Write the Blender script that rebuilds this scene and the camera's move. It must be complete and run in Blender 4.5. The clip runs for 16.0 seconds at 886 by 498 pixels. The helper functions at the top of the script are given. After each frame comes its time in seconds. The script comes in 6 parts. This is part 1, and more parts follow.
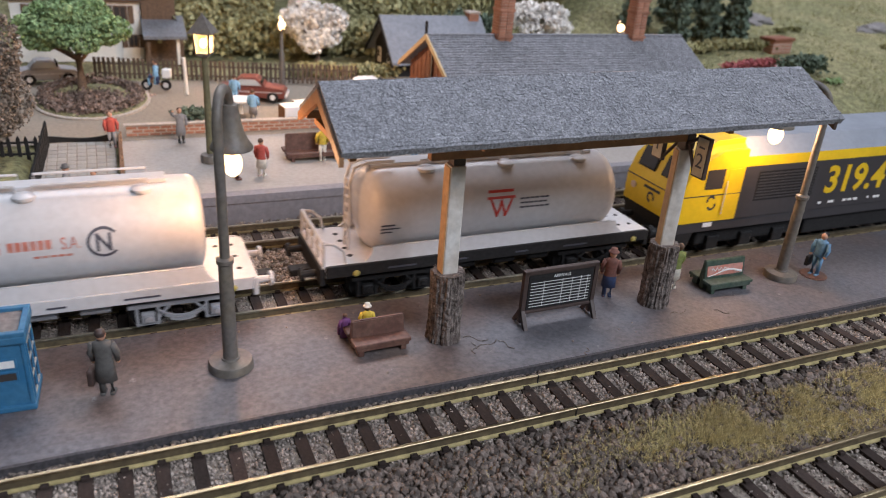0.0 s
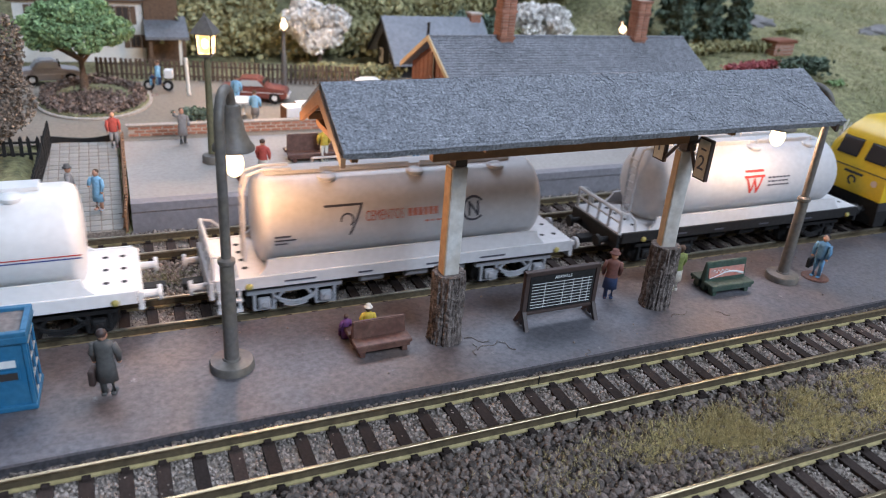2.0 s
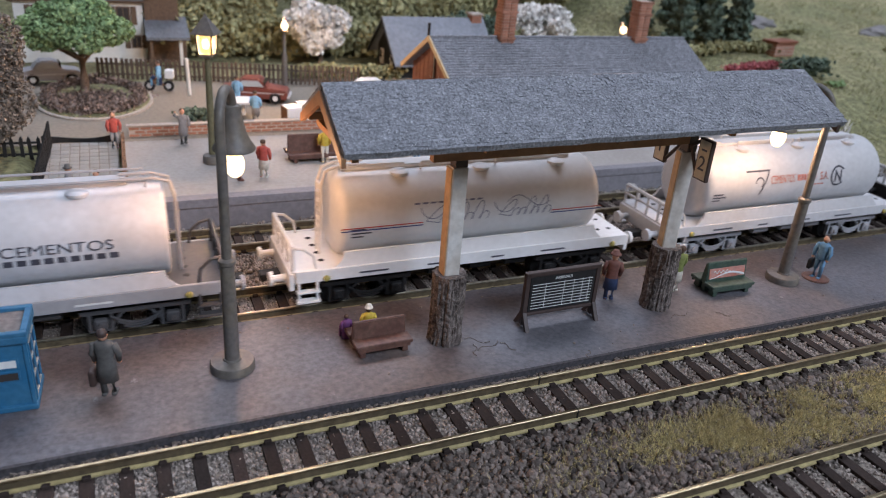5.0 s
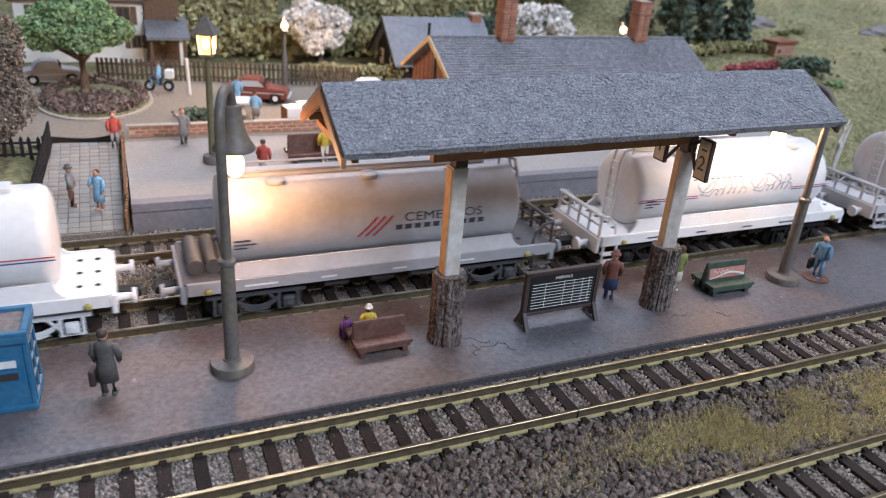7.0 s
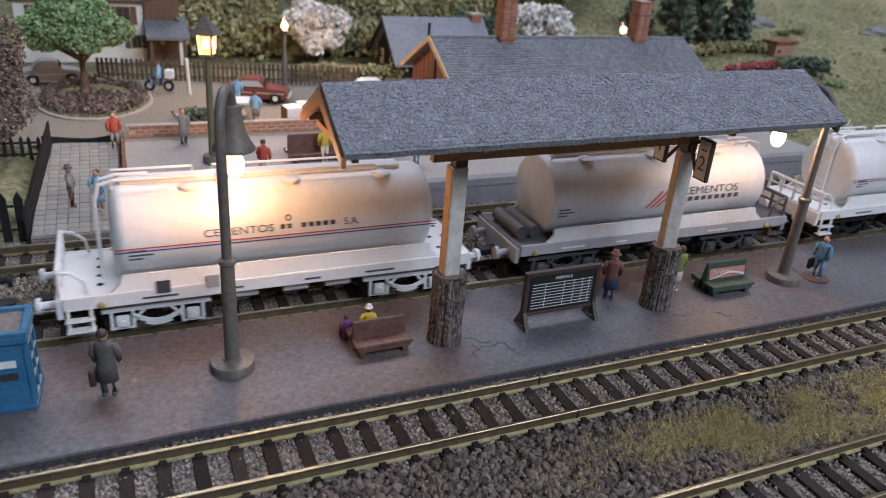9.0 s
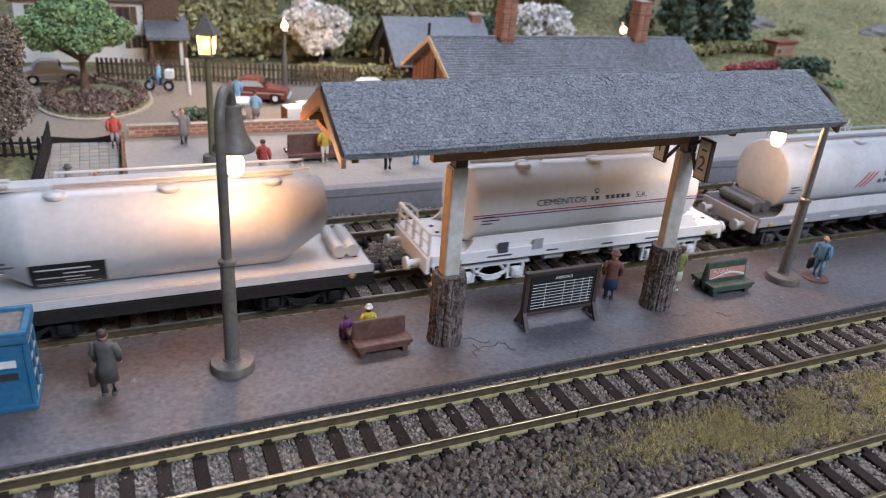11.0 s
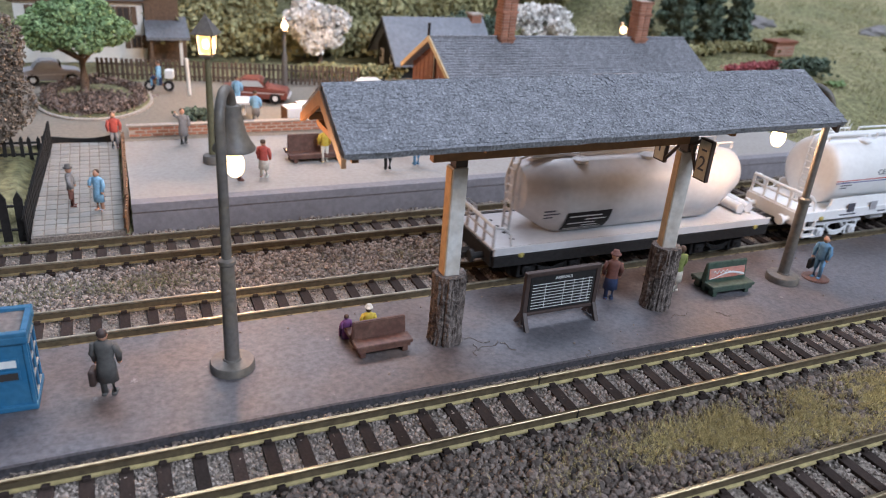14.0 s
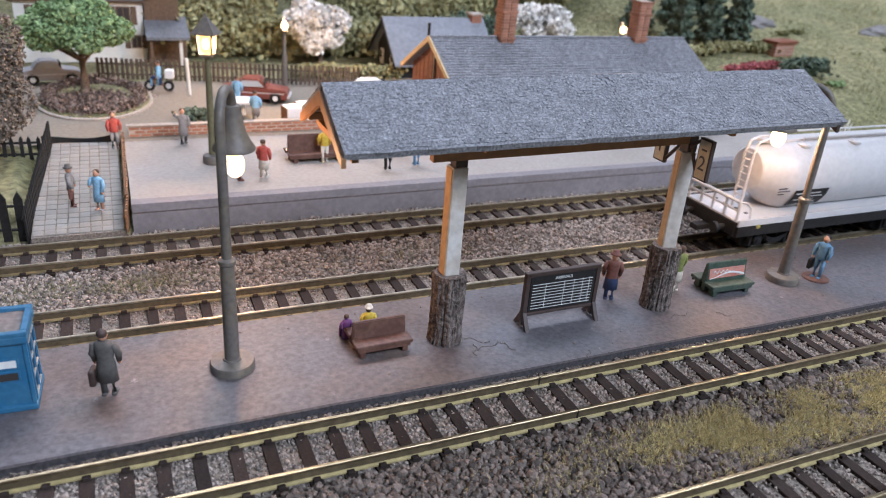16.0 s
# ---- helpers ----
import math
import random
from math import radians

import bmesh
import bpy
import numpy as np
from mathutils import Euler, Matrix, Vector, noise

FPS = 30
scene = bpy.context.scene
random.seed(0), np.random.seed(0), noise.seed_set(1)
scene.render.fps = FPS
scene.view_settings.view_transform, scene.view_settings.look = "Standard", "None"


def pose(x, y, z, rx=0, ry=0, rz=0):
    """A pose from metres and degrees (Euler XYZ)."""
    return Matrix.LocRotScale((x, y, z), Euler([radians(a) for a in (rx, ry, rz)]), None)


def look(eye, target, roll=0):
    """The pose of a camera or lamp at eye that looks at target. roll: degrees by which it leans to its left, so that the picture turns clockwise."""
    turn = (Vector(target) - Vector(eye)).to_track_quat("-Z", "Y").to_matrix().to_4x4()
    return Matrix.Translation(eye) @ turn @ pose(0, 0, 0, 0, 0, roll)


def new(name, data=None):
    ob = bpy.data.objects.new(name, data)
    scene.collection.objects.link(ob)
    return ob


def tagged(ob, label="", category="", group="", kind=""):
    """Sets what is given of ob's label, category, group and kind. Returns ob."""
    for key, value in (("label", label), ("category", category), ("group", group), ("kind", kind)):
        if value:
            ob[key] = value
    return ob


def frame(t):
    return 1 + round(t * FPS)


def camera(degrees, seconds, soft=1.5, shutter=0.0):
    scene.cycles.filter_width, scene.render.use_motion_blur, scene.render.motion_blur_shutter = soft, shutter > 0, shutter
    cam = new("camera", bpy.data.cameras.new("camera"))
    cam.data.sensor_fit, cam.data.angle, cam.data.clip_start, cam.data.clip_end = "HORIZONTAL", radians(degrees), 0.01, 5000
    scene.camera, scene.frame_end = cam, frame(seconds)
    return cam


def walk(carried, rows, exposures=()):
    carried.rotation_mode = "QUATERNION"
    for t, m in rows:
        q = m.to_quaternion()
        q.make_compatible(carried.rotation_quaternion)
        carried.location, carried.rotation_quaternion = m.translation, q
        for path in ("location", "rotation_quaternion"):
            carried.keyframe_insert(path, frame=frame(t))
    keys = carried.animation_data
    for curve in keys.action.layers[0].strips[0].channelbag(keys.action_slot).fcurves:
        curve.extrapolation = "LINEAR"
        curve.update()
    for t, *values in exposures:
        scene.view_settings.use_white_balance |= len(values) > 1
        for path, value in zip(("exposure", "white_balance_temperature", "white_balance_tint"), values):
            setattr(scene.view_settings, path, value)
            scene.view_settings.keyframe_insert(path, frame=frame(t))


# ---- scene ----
# Miniature railway station, scale 1:87. Lengths below are in millimetres of the model.
M = 0.001
EYE = (0.0, 0.0, 0.1239)
AIM = Vector((0.38103, 0.82498, -0.41734))
cam = camera(61.66, 16.0, 1.05, 0.5)
cam.data.dof.use_dof, cam.data.dof.focus_distance, cam.data.dof.aperture_fstop = True, 0.235, 22.0


def eye(dx=0.0, dy=0.0, droll=0.0):
    """The camera's pose, turned by small angles (degrees) from its rest."""
    base = look(EYE, Vector(EYE) + AIM, 4.52)
    return base @ pose(0, 0, 0, dy, dx, droll)


walk(cam, [(t, eye(*d)) for t, d in (
    (0.0, (-0.139, -0.121, -0.210)), (0.5, (-0.090, -0.090, -0.148)), (1.0, (-0.058, -0.060, -0.080)), (2.0, (-0.036, -0.042, -0.050)),
    (3.0, (-0.018, -0.028, 0.0)), (4.0, (-0.004, -0.003, 0.0)), (6.0, (0, 0, 0)), (16.0, (0, 0, 0)))],
    exposures=((0.0, -0.06, 6900, 15), (1.1, -0.03, 6850, 15), (1.8, -0.03, 6050, 10), (3.1, -0.1, 6050, 10), (4.0, -0.4, 6350, 14), (6.5, 0.0, 6350, 14), (7.4, -0.03, 6300, 13),
               (8.0, -0.18, 6200, 12), (9.0, -0.4, 6350, 14), (11.5, -0.08, 6300, 13), (12.5, -0.08, 6350, 14), (14.0, 0.02, 6350, 13), (16.0, 0.2, 6350, 14)))

# ---- light ----
world = bpy.data.worlds.new("hall")
scene.world = world
world.use_nodes = True
world.node_tree.nodes["Background"].inputs[0].default_value = (0.62, 0.78, 1.0, 1)
world.node_tree.nodes["Background"].inputs[1].default_value = 0.4
scene.view_settings.exposure = 0.0


def area_lamp(name, place, target, w, h, watts, colour):
    d = bpy.data.lights.new(name, "AREA")
    d.shape, d.size, d.size_y, d.energy, d.color = "RECTANGLE", w, h, watts, colour
    ob = new(name, d)
    ob.matrix_world = look(place, target)
    return ob


def bulb_light(name, x, y, z, watts, size=2.0, colour=(1.0, 0.60, 0.31)):
    d = bpy.data.lights.new(name, "POINT")
    d.energy, d.color, d.shadow_soft_size = watts, colour, size * M
    ob = new(name, d)
    ob.location = (x * M, y * M, z * M)
    return ob


area_lamp("ceiling_panel_light", (0.95, -1.6, 1.82), (0.25, 0.35, 0.0), 1.6, 0.9, 96, (0.74, 0.85, 1.0))
area_lamp("ceiling_panel_light", (0.4, 1.35, 1.85), (0.2, 0.55, 0.0), 1.8, 0.9, 47, (0.80, 0.86, 1.0))
bulb_light("bulb_light", 27.0, 197.5, 55.5, 0.078, 2.0, (1.0, 0.54, 0.27))
bulb_light("bulb_light", 222.5, 195.1, 55.4, 0.064, 2.0, (1.0, 0.62, 0.36))
bulb_light("bulb_light", 37.4, 340.5, 63.2, 0.15, 1.5)
bulb_light("bulb_light", 98.0, 468.5, 51.6, 0.24, 1.5)
bulb_light("bulb_light", 305.6, 409.0, 60.0, 0.05, 1.5)

# ---- materials ----


def mat(name, col, rough=0.7, vary=0.25, grain=900.0, bump=0.15, metal=0.0, stain=None, stain_scale=60.0, stain_amt=0.5,
        island=0.0, obj=0.0, emit=None, emit_s=0.0, bump_d=0.0003, spec=0.5, speck=None, speck_scale=350.0, speck_at=0.62):
    m = bpy.data.materials.new(name)
    m.use_nodes = True
    nt = m.node_tree
    N, L = nt.nodes, nt.links
    b = N["Principled BSDF"]
    b.inputs["Roughness"].default_value, b.inputs["Metallic"].default_value = rough, metal
    b.inputs["Specular IOR Level"].default_value = spec
    tc = N.new("ShaderNodeTexCoord")
    n1 = N.new("ShaderNodeTexNoise")
    n1.inputs["Scale"].default_value, n1.inputs["Detail"].default_value = grain, 6
    L.new(tc.outputs["Object"], n1.inputs["Vector"])
    n2 = N.new("ShaderNodeTexNoise")
    n2.inputs["Scale"].default_value, n2.inputs["Detail"].default_value = stain_scale, 5
    L.new(tc.outputs["Object"], n2.inputs["Vector"])
    r1 = N.new("ShaderNodeMapRange")
    r1.inputs["From Min"].default_value, r1.inputs["From Max"].default_value = 0.3, 0.7
    r1.inputs["To Min"].default_value, r1.inputs["To Max"].default_value = 1 - vary, 1 + vary
    L.new(n1.outputs["Fac"], r1.inputs["Value"])
    fac = r1.outputs["Result"]
    for amount, node, out in ((island, "ShaderNodeNewGeometry", "Random Per Island"), (obj, "ShaderNodeObjectInfo", "Random")):
        if amount:
            g = N.new(node)
            r = N.new("ShaderNodeMapRange")
            r.inputs["To Min"].default_value, r.inputs["To Max"].default_value = 1 - amount, 1 + amount
            L.new(g.outputs[out], r.inputs["Value"])
            mu = N.new("ShaderNodeMath")
            mu.operation = "MULTIPLY"
            L.new(fac, mu.inputs[0]), L.new(r.outputs["Result"], mu.inputs[1])
            fac = mu.outputs[0]
    mix = N.new("ShaderNodeMix")
    mix.data_type = "RGBA"
    mix.inputs["A"].default_value = (*col, 1)
    mix.inputs["B"].default_value = (*(stain or [c * 0.7 for c in col]), 1)
    r2 = N.new("ShaderNodeMapRange")
    r2.inputs["From Min"].default_value, r2.inputs["From Max"].default_value = 0.42, 0.68
    r2.inputs["To Max"].default_value = stain_amt
    L.new(n2.outputs["Fac"], r2.inputs["Value"])
    L.new(r2.outputs["Result"], mix.inputs["Factor"])
    last = mix
    if speck:
        n3 = N.new("ShaderNodeTexNoise")
        n3.inputs["Scale"].default_value, n3.inputs["Detail"].default_value, n3.inputs["Roughness"].default_value = speck_scale, 8, 0.75
        L.new(tc.outputs["Object"], n3.inputs["Vector"])
        r3 = N.new("ShaderNodeMapRange")
        r3.inputs["From Min"].default_value, r3.inputs["From Max"].default_value = speck_at, speck_at + 0.07
        L.new(n3.outputs["Fac"], r3.inputs["Value"])
        last = N.new("ShaderNodeMix")
        last.data_type = "RGBA"
        last.inputs["B"].default_value = (*speck, 1)
        L.new(r3.outputs["Result"], last.inputs["Factor"]), L.new(mix.outputs["Result"], last.inputs["A"])
    sc = N.new("ShaderNodeVectorMath")
    sc.operation = "SCALE"
    L.new(last.outputs["Result"], sc.inputs[0]), L.new(fac, sc.inputs["Scale"])
    L.new(sc.outputs["Vector"], b.inputs["Base Color"])
    if bump:
        bp = N.new("ShaderNodeBump")
        bp.inputs["Strength"].default_value, bp.inputs["Distance"].default_value = bump, bump_d
        L.new(n1.outputs["Fac"], bp.inputs["Height"])
        L.new(bp.outputs["Normal"], b.inputs["Normal"])
    if emit:
        b.inputs["Emission Color"].default_value, b.inputs["Emission Strength"].default_value = (*emit, 1), emit_s
    return m


PLAT = mat("painted_platform", (0.108, 0.106, 0.118), 0.46, 0.3, 700, 0.45, stain=(0.150, 0.102, 0.078), stain_scale=20, stain_amt=0.9, speck=(0.24, 0.225, 0.22), speck_scale=170, speck_at=0.63)
PLATEDGE = mat("dark_edge", (0.06, 0.055, 0.06), 0.8, 0.4, 900, 0.3)
FARPLAT = mat("pale_concrete", (0.35, 0.32, 0.295), 0.7, 0.1, 600, 0.2, stain=(0.28, 0.25, 0.22), stain_scale=22)
FARSIDE = mat("grey_concrete", (0.235, 0.22, 0.235), 0.75, 0.12, 500, 0.2)
BOARD = mat("baseboard_soil", (0.20, 0.17, 0.14), 0.95, 0.35, 700, 0.5, stain=(0.28, 0.26, 0.22), stain_scale=45)
STONE = mat("ballast_stone", (0.165, 0.132, 0.113), 0.85, 0.25, 1800, 0.4, island=0.65, stain=(0.15, 0.11, 0.09), stain_scale=30)
PALESTONE = mat("pale_ballast_stone", (0.31, 0.265, 0.235), 0.85, 0.25, 1800, 0.4, island=0.6, stain=(0.22, 0.165, 0.135), stain_scale=30)
SAND = mat("fine_grit", (0.21, 0.18, 0.155), 0.95, 0.5, 1500, 0.8, stain=(0.24, 0.20, 0.16), stain_scale=70)
GRASSY = mat("flock_grass", (0.55, 0.46, 0.22), 0.95, 0.3, 900, 0.3, island=0.4, stain=(0.33, 0.23, 0.10), stain_scale=38)
PALEGRASS = mat("sparse_flock", (0.24, 0.25, 0.13), 0.95, 0.3, 900, 0.3, island=0.4, stain=(0.26, 0.21, 0.13), stain_scale=50)
SLEEPER = mat("sleeper_plastic", (0.042, 0.030, 0.026), 0.85, 0.3, 1200, 0.25, obj=0.25, spec=0.2)
OLDFOOT = mat("dull_rail_foot", (0.25, 0.19, 0.10), 0.5, 0.25, 500, 0.1, metal=0.1, stain=(0.42, 0.35, 0.18), stain_scale=60)
OLDRAIL = mat("dull_rail", (0.55, 0.49, 0.38), 0.34, 0.2, 500, 0.05, metal=0.9, stain=(0.22, 0.17, 0.11), stain_scale=110)
PALETANK = mat("light_grey_plastic", (0.58, 0.58, 0.605), 0.45, 0.06, 500, 0.05, stain=(0.40, 0.385, 0.38), stain_scale=50)
TANSIDE = mat("tan_post_side", (0.52, 0.33, 0.17), 0.65, 0.15, 500, 0.2, stain=(0.42, 0.25, 0.13), stain_scale=120)
FOOT = mat("rail_foot", (0.50, 0.41, 0.20), 0.42, 0.25, 500, 0.05, metal=0.15, stain=(0.40, 0.33, 0.18), stain_scale=90)
RAIL = mat("worn_rail", (0.42, 0.34, 0.22), 0.36, 0.15, 500, 0.05, metal=1.0, stain=(0.30, 0.24, 0.14), stain_scale=120)
JOINT = mat("rail_joiner", (0.60, 0.52, 0.33), 0.4, 0.15, 500, 0.05, metal=0.4)
RAILWEB = mat("rail_web", (0.13, 0.10, 0.06), 0.55, 0.3, 500, 0.1, metal=0.3)
SHINGLE = mat("grey_shingle", (0.20, 0.205, 0.225), 0.92, 0.5, 1500, 0.7, stain=(0.27, 0.275, 0.30), stain_scale=260, bump_d=0.0005, island=0.14, speck=(0.40, 0.41, 0.44), speck_scale=750, speck_at=0.62)
WOOD = mat("orange_wood", (0.28, 0.145, 0.07), 0.6, 0.15, 400, 0.15, stain=(0.30, 0.13, 0.05), stain_scale=80)
POSTP = mat("worn_white_post", (0.60, 0.58, 0.55), 0.6, 0.12, 500, 0.2, stain=(0.42, 0.34, 0.26), stain_scale=110, stain_amt=0.7, speck=(0.16, 0.12, 0.09), speck_scale=240, speck_at=0.68)
BARK = mat("bark", (0.165, 0.135, 0.12), 0.95, 0.6, 700, 1.0, stain=(0.07, 0.05, 0.042), stain_scale=300, stain_amt=0.9, bump_d=0.0014, speck=(0.36, 0.33, 0.31), speck_scale=600, speck_at=0.60)
POLE = mat("grey_brown_pole", (0.135, 0.12, 0.11), 0.5, 0.2, 600, 0.15, stain=(0.20, 0.16, 0.10), stain_scale=120)
OLIVE = mat("olive_pole", (0.14, 0.13, 0.07), 0.55, 0.2, 600, 0.1)
GLOW = mat("lit_bulb", (1, 0.9, 0.7), 0.4, 0, 100, 0, emit=(1.0, 0.76, 0.40), emit_s=3.4)
PANEGLOW = mat("lit_lantern_glass", (1, 0.86, 0.55), 0.25, 0.1, 300, 0, emit=(1.0, 0.60, 0.20), emit_s=0.35)
PANEGLOW.node_tree.nodes["Principled BSDF"].inputs["Transmission Weight"].default_value = 0.9
BLACKP = mat("black_paint", (0.020, 0.019, 0.019), 0.6, 0.3, 800, 0.1, spec=0.25)
DARKBROWN = mat("dark_brown_plastic", (0.055, 0.035, 0.03), 0.5, 0.2, 700, 0.1)
BROWN = mat("brown_plastic", (0.10, 0.045, 0.033), 0.5, 0.25, 700, 0.15, stain=(0.18, 0.10, 0.07), stain_scale=250)
GREENP = mat("green_plastic", (0.035, 0.065, 0.045), 0.5, 0.25, 800, 0.15, stain=(0.09, 0.11, 0.09), stain_scale=200)
BLUEP = mat("blue_plastic", (0.02, 0.135, 0.27), 0.45, 0.12, 600, 0.1, stain=(0.06, 0.18, 0.28), stain_scale=150)
WHITEP = mat("white_plastic", (0.78, 0.78, 0.78), 0.45, 0.04, 500, 0.05, stain=(0.62, 0.60, 0.57), stain_scale=60, stain_amt=0.3)
SILVER = mat("pale_grey_plastic", (0.55, 0.545, 0.555), 0.4, 0.06, 500, 0.05, stain=(0.50, 0.485, 0.48), stain_scale=50, stain_amt=0.35)
GREYP = mat("mid_grey_plastic", (0.36, 0.36, 0.38), 0.45, 0.06, 500, 0.05, stain=(0.30, 0.29, 0.29), stain_scale=50)
DARKP = mat("dark_grey_plastic", (0.07, 0.07, 0.075), 0.55, 0.15, 600, 0.1, stain=(0.11, 0.09, 0.08), stain_scale=80)
YELLOW = mat("yellow_paint", (0.72, 0.47, 0.015), 0.4, 0.05, 500, 0.03)
CHAR = mat("charcoal_paint", (0.04, 0.037, 0.04), 0.5, 0.08, 500, 0.03)
ROOFGREY = mat("blue_grey_paint", (0.25, 0.28, 0.33), 0.5, 0.06, 500, 0.04)
GLASSD = mat("dark_window", (0.05, 0.043, 0.04), 0.12, 0.05, 200, 0)
REDFADE = mat("faded_red_print", (0.52, 0.17, 0.12), 0.5, 0.15, 700, 0, stain=(0.50, 0.33, 0.29), stain_scale=300, stain_amt=0.8)
LEVER = mat("dull_yellow", (0.42, 0.36, 0.10), 0.5, 0.15, 500, 0)
RED = mat("red_print", (0.55, 0.05, 0.035), 0.5, 0.1, 900, 0)
BLUEPR = mat("blue_print", (0.05, 0.07, 0.25), 0.5, 0.1, 900, 0)
INK = mat("dark_print", (0.07, 0.07, 0.09), 0.5, 0.1, 900, 0)
WHITEPR = mat("white_print", (0.75, 0.75, 0.74), 0.5, 0.05, 900, 0)
BRICK = mat("brick_red", (0.33, 0.155, 0.10), 0.8, 0.2, 800, 0.3, island=0.25, obj=0.2)
MORTAR = mat("mortar", (0.46, 0.39, 0.33), 0.9, 0.2, 800, 0.3)
PAVE = mat("paving_tile", (0.29, 0.275, 0.25), 0.75, 0.12, 700, 0.2, obj=0.12, stain=(0.22, 0.205, 0.18), stain_scale=60)
ROADM = mat("pale_road", (0.26, 0.22, 0.175), 0.9, 0.15, 500, 0.3, stain=(0.25, 0.205, 0.16), stain_scale=18)
LAWN = mat("lawn_flock", (0.20, 0.195, 0.095), 0.95, 0.5, 260, 1.0, stain=(0.30, 0.265, 0.14), stain_scale=22, stain_amt=0.9, bump_d=0.003)
LEAF = mat("green_foliage", (0.25, 0.37, 0.18), 0.9, 0.25, 500, 0, island=0.35, stain=(0.30, 0.36, 0.14), stain_scale=30)
BLOSSOM = mat("white_blossom", (0.84, 0.81, 0.77), 0.9, 0.1, 500, 0, island=0.3)
OLIVELEAF = mat("olive_foliage", (0.35, 0.33, 0.17), 0.95, 0.3, 400, 0, island=0.35)
DARKLEAF = mat("dark_foliage", (0.115, 0.155, 0.11), 0.95, 0.3, 400, 0, island=0.4)
BROWNLEAF = mat("brown_foliage", (0.25, 0.205, 0.165), 0.95, 0.3, 400, 0, island=0.45)
PINKLEAF = mat("pink_flowers", (0.42, 0.12, 0.13), 0.95, 0.3, 400, 0, island=0.4)
TRUNK = mat("trunk_bark", (0.14, 0.09, 0.06), 0.9, 0.3, 600, 0.4)
STUCCO = mat("white_stucco", (0.74, 0.72, 0.68), 0.85, 0.05, 600, 0.15)
HOUSEROOF = mat("slate_roof", (0.16, 0.17, 0.19), 0.85, 0.3, 700, 0.4)
CARRED = mat("red_car_paint", (0.20, 0.055, 0.042), 0.3, 0.05, 300, 0)
RUST = mat("rusty_fence", (0.24, 0.12, 0.06), 0.85, 0.35, 700, 0.3, obj=0.25)
SKYP = mat("painted_backdrop", (0.50, 0.53, 0.58), 0.95, 0.06, 12, 0, stain=(0.62, 0.63, 0.66), stain_scale=5)
WALLP = mat("hall_wall", (0.24, 0.24, 0.24), 0.9, 0.03, 10, 0)
SKIN = mat("figure_skin", (0.55, 0.30, 0.20), 0.6, 0.1, 500, 0)


def cloth(name, c):
    return mat(name, c, 0.7, 0.18, 900, 0.15)


# ---- mesh helpers (millimetres) ----


def part(name, bm, material, parent=None, label="", smooth=None):
    """Links a bmesh as one mesh object under a thing."""
    me = bpy.data.meshes.new(name)
    for v in bm.verts:
        v.co *= M
    if smooth:
        for f in bm.faces:
            f.smooth = True
    bm.normal_update()
    bm.to_mesh(me)
    bm.free()
    if smooth:
        me.set_sharp_from_angle(angle=radians(smooth))
    me.materials.append(material)
    ob = new(name, me)
    if parent:
        ob.parent = parent
    if label:
        ob["label"] = label
    return ob


def mesh_of(name, verts, faces, material, parent=None, label=""):
    me = bpy.data.meshes.new(name)
    me.from_pydata([(x * M, y * M, z * M) for x, y, z in verts], [], faces)
    me.materials.append(material)
    ob = new(name, me)
    if parent:
        ob.parent = parent
    if label:
        ob["label"] = label
    return ob


def thing(name, x, y, z, rz=0.0, label="", category="", group="", kind=""):
    ob = new(name)
    ob.empty_display_size = 0.002
    ob.matrix_world = at(x, y, z, rz)
    return tagged(ob, label, category, group, kind)


def at(x, y, z, rz=0.0, rx=0.0, ry=0.0):
    return pose(x * M, y * M, z * M, rx, ry, rz)


def mm(x, y, z, rx=0, ry=0, rz=0):
    return pose(x, y, z, rx, ry, rz)


def box(bm, x0, x1, y0, y1, z0, z1, bevel=0.0, m=None):
    r = bmesh.ops.create_cube(bm, size=1)
    vs = r["verts"]
    t = Matrix.Translation(((x0 + x1) / 2, (y0 + y1) / 2, (z0 + z1) / 2)) @ Matrix.Diagonal((x1 - x0, y1 - y0, z1 - z0, 1))
    if m is not None:
        t = m @ t
    bmesh.ops.transform(bm, matrix=t, verts=vs)
    if bevel:
        es = list({e for v in vs for e in v.link_edges})
        bmesh.ops.bevel(bm, geom=es, offset=bevel, segments=2, affect="EDGES", profile=0.5)
    return bm


def B(*a, **k):
    return box(bmesh.new(), *a, **k)


def cyl(bm, p, q, r0, r1=None, n=16, caps=True):
    p, q = Vector(p), Vector(q)
    d = q - p
    r = bmesh.ops.create_cone(bm, cap_ends=caps, segments=n, radius1=r0, radius2=r0 if r1 is None else r1, depth=d.length)
    bmesh.ops.transform(bm, matrix=Matrix.Translation((p + q) / 2) @ d.to_track_quat("Z", "Y").to_matrix().to_4x4(), verts=r["verts"])
    return bm


def C(*a, **k):
    return cyl(bmesh.new(), *a, **k)


def lathe(bm, prof, n=24, m=None):
    """Turns a profile of (radius, height) round the z axis."""
    rings = []
    for r, z in prof:
        ring = []
        for i in range(n):
            a = 2 * math.pi * i / n
            v = Vector((r * math.cos(a), r * math.sin(a), z))
            ring.append(bm.verts.new(m @ v if m is not None else v))
        rings.append(ring)
    for a, b in zip(rings, rings[1:]):
        for i in range(n):
            bm.faces.new((a[i], a[(i + 1) % n], b[(i + 1) % n], b[i]))
    bm.faces.new(rings[0][::-1])
    bm.faces.new(rings[-1])
    return bm


